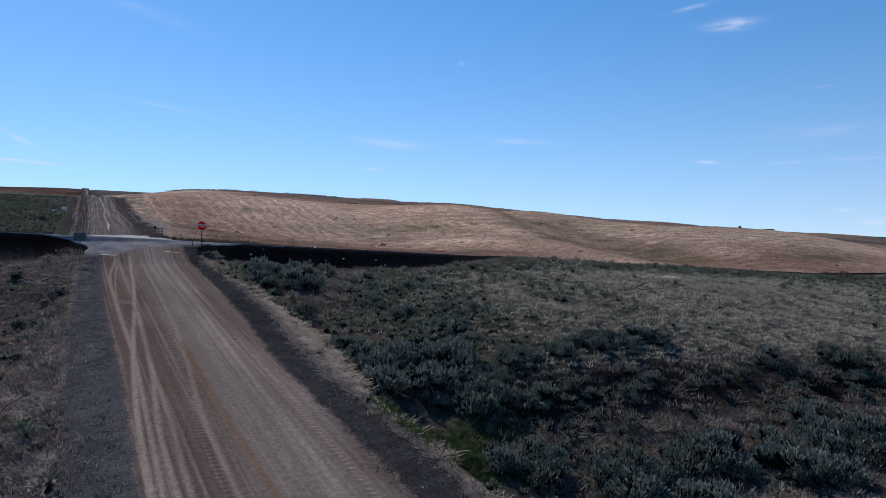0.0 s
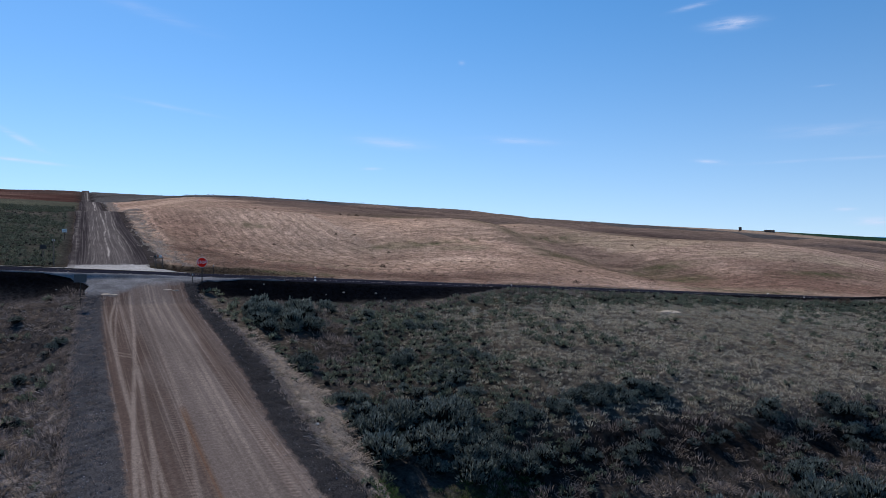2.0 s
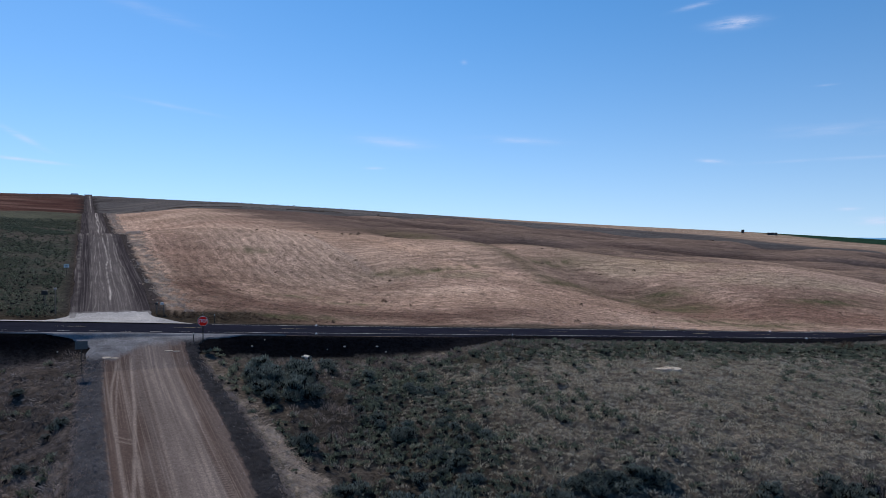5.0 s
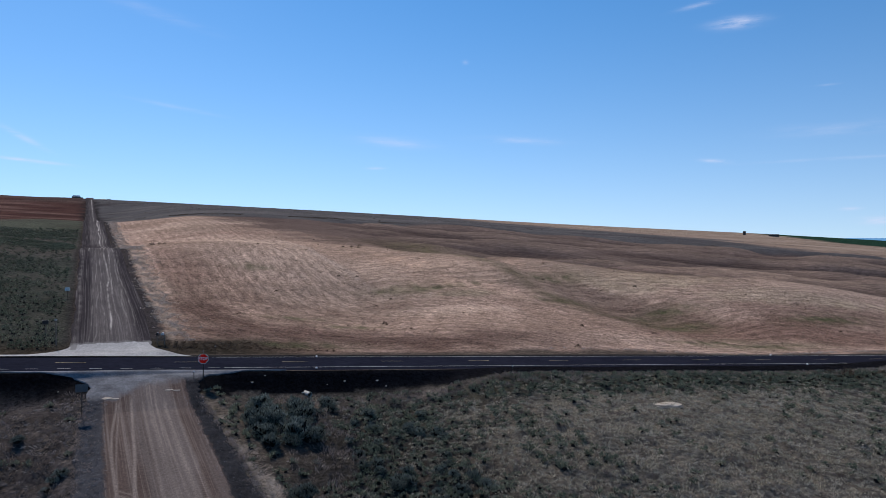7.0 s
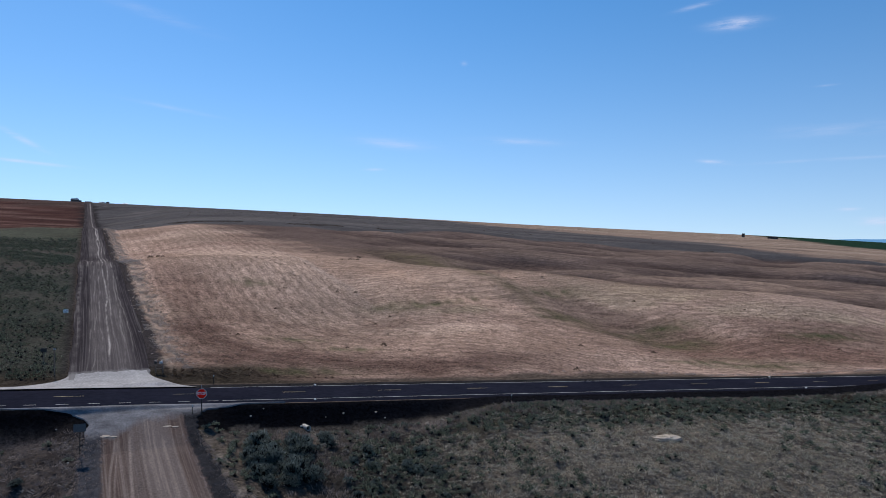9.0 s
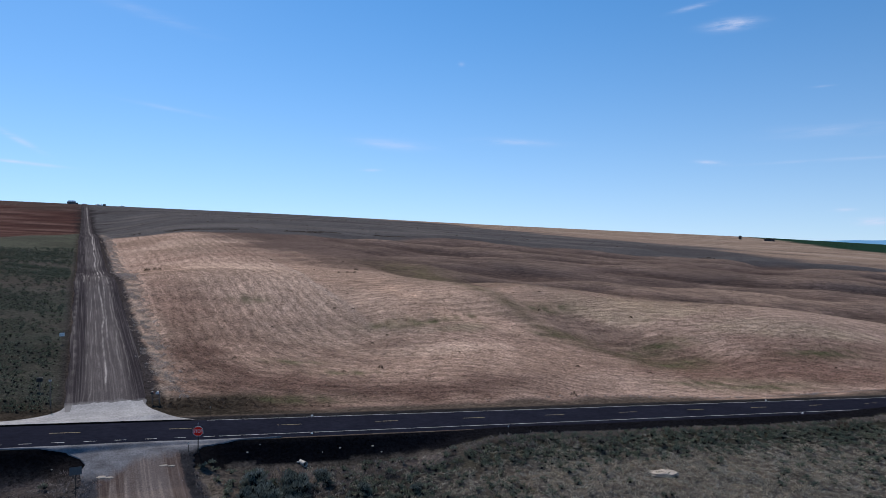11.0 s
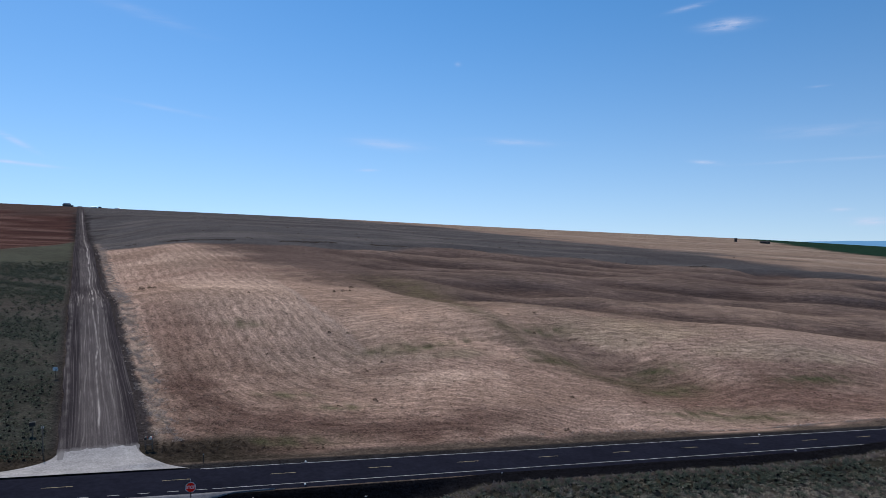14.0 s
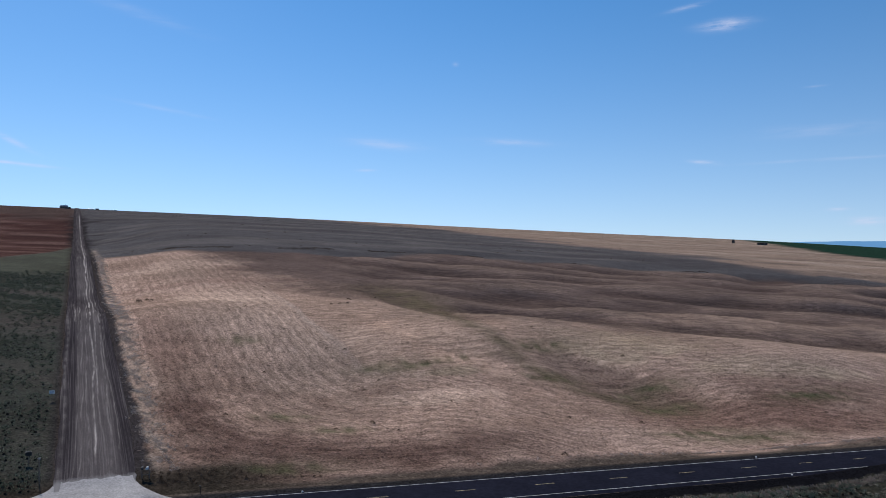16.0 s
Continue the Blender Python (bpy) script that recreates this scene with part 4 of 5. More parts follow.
for k in range(7):
    tagged(stripe("edge_dash", -26.5 + 3.0 * k, -25.3 + 3.0 * k, -3.85, 0.14, PAINT_WHITE), "short white edge dash across the junction", "road marking", "junction dashes")


# ---- things ----
def box(bm, centre, size, turn=(0, 0, 0), taper=1.0):
    """A box, with its top narrowed by taper."""
    m = Matrix.LocRotScale(centre, Euler([radians(a) for a in turn]), None)
    got = bmesh.ops.create_cube(bm, size=1.0)["verts"]
    for v in got:
        k = taper if v.co.z > 0 else 1.0
        v.co = m @ Vector((v.co.x * size[0] * k, v.co.y * size[1] * k, v.co.z * size[2]))
    return got


def rod(bm, a, b, r0, r1=None, sides=8):
    a, b = Vector(a), Vector(b)
    turn = (b - a).to_track_quat("Z", "Y").to_matrix().to_4x4()
    m = Matrix.Translation((a + b) / 2) @ turn
    bmesh.ops.create_cone(bm, cap_ends=True, segments=sides, radius1=r0, radius2=r0 if r1 is None else r1, depth=(b - a).length, matrix=m)


def prism(bm, outline, y0, y1):
    """An outline in x and z, given depth along y."""
    a = [bm.verts.new((x, y0, z)) for x, z in outline]
    b = [bm.verts.new((x, y1, z)) for x, z in outline]
    bm.faces.new(a)
    bm.faces.new(b[::-1])
    for i in range(len(a)):
        j = (i + 1) % len(a)
        bm.faces.new((a[j], a[i], b[i], b[j]))


def soften(bm, width, sections=2):
    sharp = [e for e in bm.edges if len(e.link_faces) == 2 and e.calc_face_angle(0) > 0.6]
    bmesh.ops.bevel(bm, geom=sharp, offset=width, segments=sections, affect="EDGES", clamp_overlap=True)


def part(name, bm, mat, parent=None, label="", smooth_shade=False):
    me = bpy.data.meshes.new(name)
    bmesh.ops.recalc_face_normals(bm, faces=bm.faces)
    bm.to_mesh(me)
    bm.free()
    me.materials.append(mat)
    for p in me.polygons:
        p.use_smooth = smooth_shade
    ob = new(name, me)
    ob.parent = parent
    return tagged(ob, label)


def base(name, x, y, turn=0.0, z=None, **tags):
    e = new(name)
    e.matrix_world = pose(x, y, float(lumpy(np.array([x]), np.array([y]))[0]) if z is None else z, 0, 0, turn)
    return tagged(e, **tags)


def octagon(r):
    return [(r * math.cos(radians(22.5 + 45 * k)), r * math.sin(radians(22.5 + 45 * k))) for k in range(8)]


def lettering(text, size, mat, parent, place, turn, name="lettering"):
    cu = bpy.data.curves.new(name, "FONT")
    cu.body, cu.size, cu.align_x, cu.align_y, cu.extrude, cu.offset = text, size, "CENTER", "CENTER", 0.004, 0.012 * size
    tmp = bpy.data.objects.new(name, cu)
    scene.collection.objects.link(tmp)
    me = bpy.data.meshes.new_from_object(tmp.evaluated_get(bpy.context.evaluated_depsgraph_get()))
    bpy.data.objects.remove(tmp)
    me.materials.clear()
    me.materials.append(mat)
    ob = new(name, me)
    ob.parent = parent
    ob.matrix_local = Matrix.Translation(place) @ Euler([radians(a) for a in turn]).to_matrix().to_4x4()
    return ob


def stop_sign(x, y, face):
    s = base("stop_sign", x, y, face, label="red octagonal stop sign on a dark steel post", category="road sign")
    bm = bmesh.new()
    box(bm, (0, 0.06, 1.05), (0.07, 0.05, 3.5))
    box(bm, (0, 0.03, 1.05), (0.10, 0.012, 3.5))
    part("post", bm, DARK_STEEL, s)
    z, r = 2.30, 0.56
    bm = bmesh.new()
    prism(bm, [(a, b + z) for a, b in octagon(r)], -0.012, 0.0)
    plate = part("plate", bm, SIGN_WHITE, s, "white-bordered metal plate")
    bm = bmesh.new()
    prism(bm, [(a, b + z) for a, b in octagon(r * 0.925)], -0.017, -0.010)
    part("red_face", bm, SIGN_RED, plate, "red reflective face")
    lettering("STOP", 0.47, SIGN_WHITE, plate, (0, -0.020, z), (90, 0, 0)).scale.x = 0.80
    bm = bmesh.new()
    box(bm, (0, 0.06, z + 0.72), (0.03, 0.03, 0.30))
    box(bm, (0, 0.05, z + 0.86), (0.05, 0.02, 0.12))
    part("post_cap", bm, STEEL, s)
    return s


stop_sign(-9.06, -7.8, -8)


def sign_back(x, y, height, turn, w=1.05, h=0.75, label="grey back of a road sign on one post", mat=STEEL, posts=1, name="road_sign"):
    s = base(name, x, y, turn, label=label, category="road sign")
    for k in range(posts):
        bm = bmesh.new()
        px = 0 if posts == 1 else (k - 0.5) * w * 0.6
        box(bm, (px, 0.04, height / 2 - 0.3), (0.07, 0.05, height + 0.6))
        part("post", bm, DARK_STEEL, s)
    bm = bmesh.new()
    box(bm, (0, 0, height - h / 2 + 0.1), (w, 0.012, h))
    soften(bm, 0.004, 1)
    part("plate", bm, mat, s)
    return s


sign_back(-19.82, -13.47, 3.05, 8, mat=SIGN_BACK)
white = sign_back(-31.3, 49.5, 1.75, 6, 0.8, 0.62, "small white notice board on a post", SIGN_WHITE, name="notice_board")
for k in range(3):
    bm = bmesh.new()
    box(bm, (0, -0.011, 1.62 - 0.17 * k), (0.66 - 0.12 * k, 0.006, 0.06))
    part("text_bar", bm, BLACK, white)


def delineator(x, y, z=None, h=1.15):
    s = base("delineator_post", x, y, 0, z, label="thin dark roadside marker post with white tip", category="marker post", group="roadside markers")
    bm = bmesh.new()
    box(bm, (0, 0, h / 2 - 0.25), (0.075, 0.03, h + 0.5))
    part("post", bm, DARK_STEEL, s)
    bm = bmesh.new()
    box(bm, (0, -0.02, h - 0.12), (0.085, 0.02, 0.16))
    part("reflector", bm, SIGN_WHITE, s)
    return s


delineator(-10.0, -7.55)
delineator(-7.6, 6.6, h=1.2)
delineator(28.0, -6.3, h=0.5)


def raised_marker(x, y):
    """A low white marker on the edge line."""
    s = base("road_stud", x, y, 0, ROAD_FALL * x + 0.06, label="small white reflective stud on the road edge", category="road stud", group="road studs")
    bm = bmesh.new()
    box(bm, (0, 0, 0.06), (0.26, 0.22, 0.14), taper=0.6)
    soften(bm, 0.02, 1)
    part("stud", bm, SIGN_WHITE, s)
    return s


for x, y in ((4.9, 4.3), (3.5, -4.5), (80.8, 4.6), (78.8, -4.6), (-32, -5.0)):
    raised_marker(x, y)


def mailbox_stand(x, y, turn):
    s = base("mailbox_stand", x, y, turn, label="pair of mailboxes on a timber post frame", category="mailbox")
    for px in (-0.45, 0.45):
        bm = bmesh.new()
        box(bm, (px, 0, 0.45), (0.10, 0.10, 1.6))
        soften(bm, 0.01, 1)
        part("post", bm, WOOD, s)
    bm = bmesh.new()
    box(bm, (0, 0, 1.22), (1.35, 0.42, 0.05))
    box(bm, (0, 0, 0.55), (1.0, 0.08, 0.09))
    part("shelf", bm, WOOD, s)
    for px, mat in ((-0.42, BLACK), (0.22, STEEL)):
        bm = bmesh.new()
        outline = [(px - 0.16, 1.25), (px + 0.16, 1.25)] + [(px + 0.16 * math.cos(a), 1.42 + 0.16 * math.sin(a)) for a in np.linspace(0, math.pi, 9)]
        prism(bm, outline, -0.28, 0.28)
        b = part("mailbox", bm, mat, s)
        bm = bmesh.new()
        box(bm, (px + 0.19, 0.1, 1.5), (0.012, 0.03, 0.22))
        part("flag", bm, SIGN_RED, b)
    return s


mailbox_stand(-14.3, 12.8, -10)


def newspaper_box(x, y, turn):
    s = base("mailbox", x, y, turn, label="black mailbox on a wooden post in the sage", category="mailbox")
    bm = bmesh.new()
    box(bm, (0, 0, 0.4), (0.11, 0.11, 1.5))
    part("post", bm, WOOD, s)
    bm = bmesh.new()
    box(bm, (0, 0, 1.42), (0.75, 0.55, 0.55))
    soften(bm, 0.03)
    body = part("body", bm, BLACK, s)
    bm = bmesh.new()
    box(bm, (0, 0, 1.71), (0.60, 0.30, 0.03))
    part("lid", bm, SIGN_BACK, body)
    return s


newspaper_box(-29.3, 21.0, 8)


def pole(x, y, h, r, label, name="marker_pole"):
    s = base(name, x, y, 0, label=label, category="pole")
    bm = bmesh.new()
    rod(bm, (0, 0, -0.4), (0, 0, h), r, r * 0.8, 9)
    part("shaft", bm, WOOD, s)
    bm = bmesh.new()
    box(bm, (0, 0, h - 0.15), (0.30, 0.06, 0.22))
    part("tag", bm, STEEL, s)
    return s


pole(-26.9, 14.6, 3.4, 0.07, "slim weathered wooden pole beside the dirt road")


def culvert(x, y, turn):
    s = base("culvert_pipe", x, y, turn, label="pale corrugated culvert pipe end in the ditch", category="pipe")
    bm = bmesh.new()
    n, rings = 20, 16
    co, faces = [], []
    for i in range(rings):
        d, r = -1.2 + 0.1 * i, 0.26 + (0.018 if i % 2 else 0)
        for rr in (r, r - 0.03):
            co += [bm.verts.new((rr * math.cos(6.2832 * k / n), -d, 0.2 + rr * math.sin(6.2832 * k / n) - 0.25 * (d + 1.2) * 0)) for k in range(n)]
    bm.verts.ensure_lookup_table()
    for i in range(rings - 1):
        for side in (0, 1):
            a, b = (2 * i + side) * n, (2 * i + 2 + side) * n
            for k in range(n):
                j = (k + 1) % n
                bm.faces.new((co[a + k], co[a + j], co[b + j], co[b + k]))
    for i in (0, rings - 1):
        a, b = 2 * i * n, (2 * i + 1) * n
        for k in range(n):
            j = (k + 1) % n
            bm.faces.new((co[a + k], co[a + j], co[b + j], co[b + k]))
    part("pipe", bm, STONE, s, smooth_shade=True)
    return s


culvert(2.0, -8.6, 20)


def stone(x, y, size, seed, mat=STONE, label="pale loose stone lying on the gravel", z=None):
    r = random.Random(seed)
    bm = bmesh.new()
    bmesh.ops.create_icosphere(bm, subdivisions=2, radius=size)
    ax = (r.uniform(0.8, 1.3), r.uniform(0.7, 1.1), r.uniform(0.45, 0.7))
    for v in bm.verts:
        k = 1 + 0.22 * noise.noise(v.co / size * 1.3 + Vector((seed, 0, 0)))
        v.co = Vector((v.co.x * ax[0] * k, v.co.y * ax[1] * k, v.co.z * ax[2] * k))
    ob = part("stone", bm, mat, None)
    ob.matrix_world = pose(x, y, (float(lumpy(np.array([x]), np.array([y]))[0]) if z is None else z) + size * 0.3, 0, 0, r.uniform(0, 360))
    return tagged(ob, label, "stone", "loose stones")


rng = random.Random(4)
for k in range(34):
    yy = rng.uniform(-60, -12)
    side = rng.choice((-1, 1, 1))
    xx = float(dirt_x(np.array(yy))) + (rng.uniform(5.0, 5.8) if side > 0 else -rng.uniform(5.0, 7.2))
    stone(xx, yy, rng.uniform(0.04, 0.11), 50 + k)
for k in range(14):
    xx = rng.uniform(-24, 14)
    stone(xx, rng.uniform(-8.2, -6.0), rng.uniform(0.06, 0.15), 120 + k)


def slabs():
    """Bright broken crust where the gravel fan drops to the dirt."""
    for k, (x, y, l, w) in enumerate(((-18.0, -10.5, 0.9, 0.45), (-17.3, -10.7, 0.7, 0.3), (-12.4, -9.6, 0.8, 0.3), (-11.6, -9.8, 0.7, 0.25))):
        bm = bmesh.new()
        bmesh.ops.create_icosphere(bm, subdivisions=3, radius=1.0)
        for v in bm.verts:
            q = 1 + 0.35 * noise.noise(v.co * 1.7 + Vector((k * 7.3, 0, 0)))
            v.co = Vector((v.co.x * l * 0.5 * q, v.co.y * w * 0.5 * q, v.co.z * 0.03 * q))
        ob = part("gravel_crust", bm, PALE_EARTH, None)
        ob.matrix_world = pose(x, y, float(ground(x, y)) + 0.085, 14, 0, rng.uniform(-12, 12))
        tagged(ob, "pale broken crust of packed gravel", "gravel", "gravel crust")


slabs()


def loose_gravel(name, n, place, label):
    """Many angular stones of a few centimetres, joined."""
    r = np.random.RandomState(91)
    x, y = place(r, n)
    size = 0.015 + 0.04 * r.uniform(0, 1, n) ** 3
    tip = np.array([(1, 0, 0), (0, 1, 0), (-1, 0, 0), (0, -1, 0), (0, 0, 0.8), (0, 0, -0.6)], float)
    co = tip[None] * size[:, None, None] * r.uniform(0.6, 1.4, (n, 6, 1))
    t = r.uniform(0, 6.283, n)[:, None]
    c, s = np.cos(t), np.sin(t)
    off = x - dirt_x(y)
    z = ground(x, y) + 0.034 + 0.05 * (1 - np.clip(off / 5.5, -1, 1) ** 2)
    co = np.stack([co[..., 0] * c - co[..., 1] * s + x[:, None], co[..., 0] * s + co[..., 1] * c + y[:, None], co[..., 2] + z[:, None]], -1)
    tri = np.array([(0, 1, 4), (1, 2, 4), (2, 3, 4), (3, 0, 4), (1, 0, 5), (2, 1, 5), (3, 2, 5), (0, 3, 5)])
    me = quick_mesh(name, co.reshape(-1, 3), (np.arange(n)[:, None, None] * 6 + tri[None]).reshape(-1, 3), False)
    me.materials.append(CHIPS)
    return tagged(new(name, me), label, "gravel", kind="stuff")


def on_shoulders(r, n):
    y = r.uniform(-66, -11, n)
    left = r.uniform(0, 1, n) < 0.8
    a = np.where(left, left_shoulder(y), right_edge(y) - 0.5)
    b = np.where(left, left_edge(y) + 0.15, right_shoulder(y))
    return dirt_x(y) + a + (b - a) * r.uniform(0, 1, n), y


loose_gravel("shoulder_gravel", 10000, on_shoulders, "loose crushed stones along the dirt road shoulders")


def bare_patch(x, y, l, w):
    bm = bmesh.new()
    bmesh.ops.create_icosphere(bm, subdivisions=4, radius=1.0)
    for v in bm.verts:
        q = 1 + 0.3 * noise.noise(v.co * 1.6 + Vector((3.1, 0, 0)))
        v.co = Vector((v.co.x * l * 0.5 * q, v.co.y * w * 0.5 * q, max(v.co.z, -0.4) * 0.28 * q + 0.05 * noise.noise(v.co * 6)))
    ob = part("dirt_mound", bm, PALE_EARTH, None, smooth_shade=True)
    ob.matrix_world = pose(x, y, float(lumpy(np.array([x]), np.array([y]))[0]) + 0.05, 0, 0, -15)
    return tagged(ob, "low mound of pale bare earth in the sage", "mound")


bare_patch(39.8, -21.6, 3.6, 1.9)


def pickup(x, y, turn):
    """A crew-cab pickup truck, nose along -x."""
    s = base("pickup_truck", x, y, turn, ROAD_FALL * x + 0.09, label="black crew-cab pickup truck on the asphalt road", category="pickup truck")
    bm = bmesh.new()
    side = [(-2.85, 0.55), (-2.9, 0.95), (-2.75, 1.12), (-1.35, 1.22), (2.85, 1.22), (2.92, 0.6), (2.4, 0.5), (-2.3, 0.45)]
    prism(bm, side, -0.98, 0.98)
    soften(bm, 0.06)
    body = part("body", bm, CAR_PAINT, s, smooth_shade=False)
    bm = bmesh.new()
    prism(bm, [(-1.45, 1.2), (-0.65, 1.82), (-0.45, 1.9), (0.75, 1.9), (0.95, 1.84), (1.08, 1.2)], -0.84, 0.84)
    soften(bm, 0.06)
    cab = part("cab", bm, CAR_PAINT, s)
    for sgn in (-1, 1):
        for a, b in (((-1.05, -0.15), (-0.62, -0.15)), ((-0.05, 0.85), (-0.05, 0.78))):
            bm = bmesh.new()
            y0 = sgn * 0.842
            prism(bm, [(a[0], 1.27), (a[1], 1.27), (b[1], 1.76), (b[0], 1.76)], y0, y0 + sgn * 0.008)
            part("side_window", bm, DARK_GLASS, cab)
        bm = bmesh.new()
        box(bm, (-0.95, sgn * 1.08, 1.35), (0.14, 0.22, 0.22))
        soften(bm, 0.03)
        part("mirror", bm, BLACK, body)
        bm = bmesh.new()
        box(bm, (-2.80, sgn * 0.80, 0.98), (0.16, 0.30, 0.20))
        part("headlight", bm, LAMP_CLEAR, body)
        bm = bmesh.new()
        box(bm, (2.89, sgn * 0.88, 0.98), (0.10, 0.16, 0.36))
        part("tail_light", bm, LAMP_RED, body)
    bm = bmesh.new()
    m = [(-1.40, 1.25), (-0.66, 1.80), (-0.68, 1.815), (-1.43, 1.265)]
    prism(bm, m, -0.70, 0.70)
    part("windscreen", bm, DARK_GLASS, cab)
    bm = bmesh.new()
    box(bm, (1.95, 0, 1.24), (1.66, 1.55, 0.05))
    part("bed_cover", bm, BLACK, body)
    bm = bmesh.new()
    box(bm, (-2.93, 0, 0.62), (0.16, 1.9, 0.22))
    soften(bm, 0.03)
    part("front_bumper", bm, CHROME, body)
    bm = bmesh.new()
    box(bm, (2.97, 0, 0.62), (0.14, 1.85, 0.18))
    soften(bm, 0.03)
    part("rear_bumper", bm, CHROME, body)
    bm = bmesh.new()
    box(bm, (-2.90, 0, 0.95), (0.06, 1.2, 0.26))
    part("grille", bm, BLACK, body)
    for wx in (-1.85, 1.85):
        for sgn in (-1, 1):
            bm = bmesh.new()
            rod(bm, (wx, sgn * 0.72, 0.40), (wx, sgn * 1.0, 0.40), 0.40, sides=24)
            soften(bm, 0.04)
            w = part("wheel", bm, TYRE, s)
            bm = bmesh.new()
            rod(bm, (wx, sgn * 0.98, 0.40), (wx, sgn * 1.02, 0.40), 0.25, 0.23, sides=16)
            part("rim", bm, CHROME, w)
    return s


pickup(-46.5, 1.9, 0)


def far_house(x, y, z):
    s = base("farmhouse", x, y, 12, z - 0.6, label="distant farmhouse with pale roof on the ridge", category="house")
    s.scale = (1.1, 1.1, 1.0)
    bm = bmesh.new()
    box(bm, (0, 0, 2.2), (17, 9, 8.4))
    part("wall", bm, HOUSE_WALL, s)
    bm = bmesh.new()
    prism(bm, [(-9, 6.2), (9, 6.2), (6.5, 9.4), (-6.5, 9.4)], -5.2, 5.2)
    roof = part("roof", bm, HOUSE_ROOF, s)
    bm = bmesh.new()
    box(bm, (3, 0, 9.8), (1.0, 1.0, 1.8))
    part("chimney", bm, BARN, roof)
    for wx in (-5.5, -1.8, 2, 5.8):
        bm = bmesh.new()
        box(bm, (wx, -4.53, 3.6), (1.4, 0.08, 1.5))
        part("window", bm, DARK_GLASS, s)
    bm = bmesh.new()
    box(bm, (10.5, 1, 1.6), (6, 7, 6.0))
    part("garage", bm, BARN, s)
    return s


def far_shed(x, y, z, l, w, h, turn, label, mat):
    s = base("farm_shed", x, y, turn, z, label=label, category="shed")
    bm = bmesh.new()
    box(bm, (0, 0, h * 0.35), (l, w, h * 1.3))
    part("wall", bm, mat, s)
    bm = bmesh.new()
    prism(bm, [(-w * 0.56, h), (w * 0.56, h), (0, h * 1.28)], -l * 0.52, l * 0.52)
    bmesh.ops.rotate(bm, verts=bm.verts, cent=(0, 0, 0), matrix=Matrix.Rotation(radians(90), 3, "Z"))
    part("roof", bm, mat, s)
    bm = bmesh.new()
    box(bm, (l * 0.2, -w * 0.5, h * 0.4), (l * 0.14, 0.2, h * 0.8))
    part("door", bm, WOOD, s)
    return s


def at_land(x, y):
    return float(lumpy(np.array([float(x)]), np.array([float(y)]))[0])


far_house(-311, 1880, at_land(-311, 1880) - 0.3)
far_shed(-249, 1880, at_land(-249, 1880), 14, 7, 2.6, 5, "long pale shed beside the distant farmhouse", HOUSE_ROOF)
far_shed(-235, 1880, at_land(-235, 1880), 7.5, 6, 3.2, 8, "small dark shed beside the distant farmhouse", BARN)
far_shed(-194, 1880, at_land(-194, 1880), 12, 5, 2.0, 0, "low pale trailer on the skyline", HOUSE_ROOF)
far_shed(1178, 1088, at_land(1178, 1088), 20, 9, 4.2, -35, "dark low barn on the far crest", BARN)
far_shed(1127, 1120, at_land(1127, 1120), 5.5, 5.5, 6.4, -35, "dark narrow tower on the far crest", BARN)


def distant_hills():
    """A low range on the horizon, far beyond the fields, glowing blue as painted haze."""
    r = np.random.RandomState(8)
    az = np.radians(np.linspace(20, 110, 120))
    top = 44 + 9 * np.sin(az * 7 + 1) + 4 * np.sin(az * 23) + r.uniform(-1, 1, 120)
    co, faces = [], []
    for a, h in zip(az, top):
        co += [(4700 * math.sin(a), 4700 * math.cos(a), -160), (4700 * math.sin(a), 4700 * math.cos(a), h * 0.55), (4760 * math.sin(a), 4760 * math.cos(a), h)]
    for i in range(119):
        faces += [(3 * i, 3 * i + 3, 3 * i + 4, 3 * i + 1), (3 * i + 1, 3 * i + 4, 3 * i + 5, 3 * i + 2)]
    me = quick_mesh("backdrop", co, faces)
    m, nt, b = material("far_glowing_haze_range", 1.0)
    # emission stands in for the blue haze of distance
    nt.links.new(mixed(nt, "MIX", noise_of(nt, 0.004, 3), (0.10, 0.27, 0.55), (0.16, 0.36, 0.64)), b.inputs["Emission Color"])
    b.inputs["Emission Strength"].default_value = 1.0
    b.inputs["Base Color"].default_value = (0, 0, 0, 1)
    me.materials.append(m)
    return tagged(new("backdrop", me), "low hill range on the horizon, glowing in haze blue", "hills", kind="structure")


distant_hills()


# ---- growth ----
def sprigs(r, count, radius, height, leaf, width, spread=0.55, lobes=0.25):
    """Leaf diamonds standing out of an uneven dome: corners as an array of (count, 4, 3)."""
    a = r.uniform(0, 2 * np.pi, count)
    ph = r.uniform(0, 6.28, 3)
    rim = radius * (1 + lobes * np.sin(2 * a + ph[0]) + lobes * 0.7 * np.sin(5 * a + ph[1]))
    q = np.sqrt(r.uniform(0, 1, count))
    lift = height * (1 - 0.75 * q ** 2) * r.uniform(0.25, 1.0, count) ** 0.6
    p = np.stack([rim * q * np.cos(a), rim * q * np.sin(a), lift], -1)
    d = np.stack([np.cos(a) * q * spread, np.sin(a) * q * spread, np.ones(count)], -1) + r.normal(0, 0.28, (count, 3))
    d /= np.linalg.norm(d, axis=1, keepdims=True)
    side = np.cross(d, r.normal(0, 1, (count, 3)))
    side /= np.linalg.norm(side, axis=1, keepdims=True)
    ln = leaf * r.uniform(0.6, 1.3, count)[:, None]
    w = width * r.uniform(0.7, 1.3, count)[:, None]
    return np.stack([p, p + d * ln * 0.55 + side * w, p + d * ln, p + d * ln * 0.55 - side * w], 1)


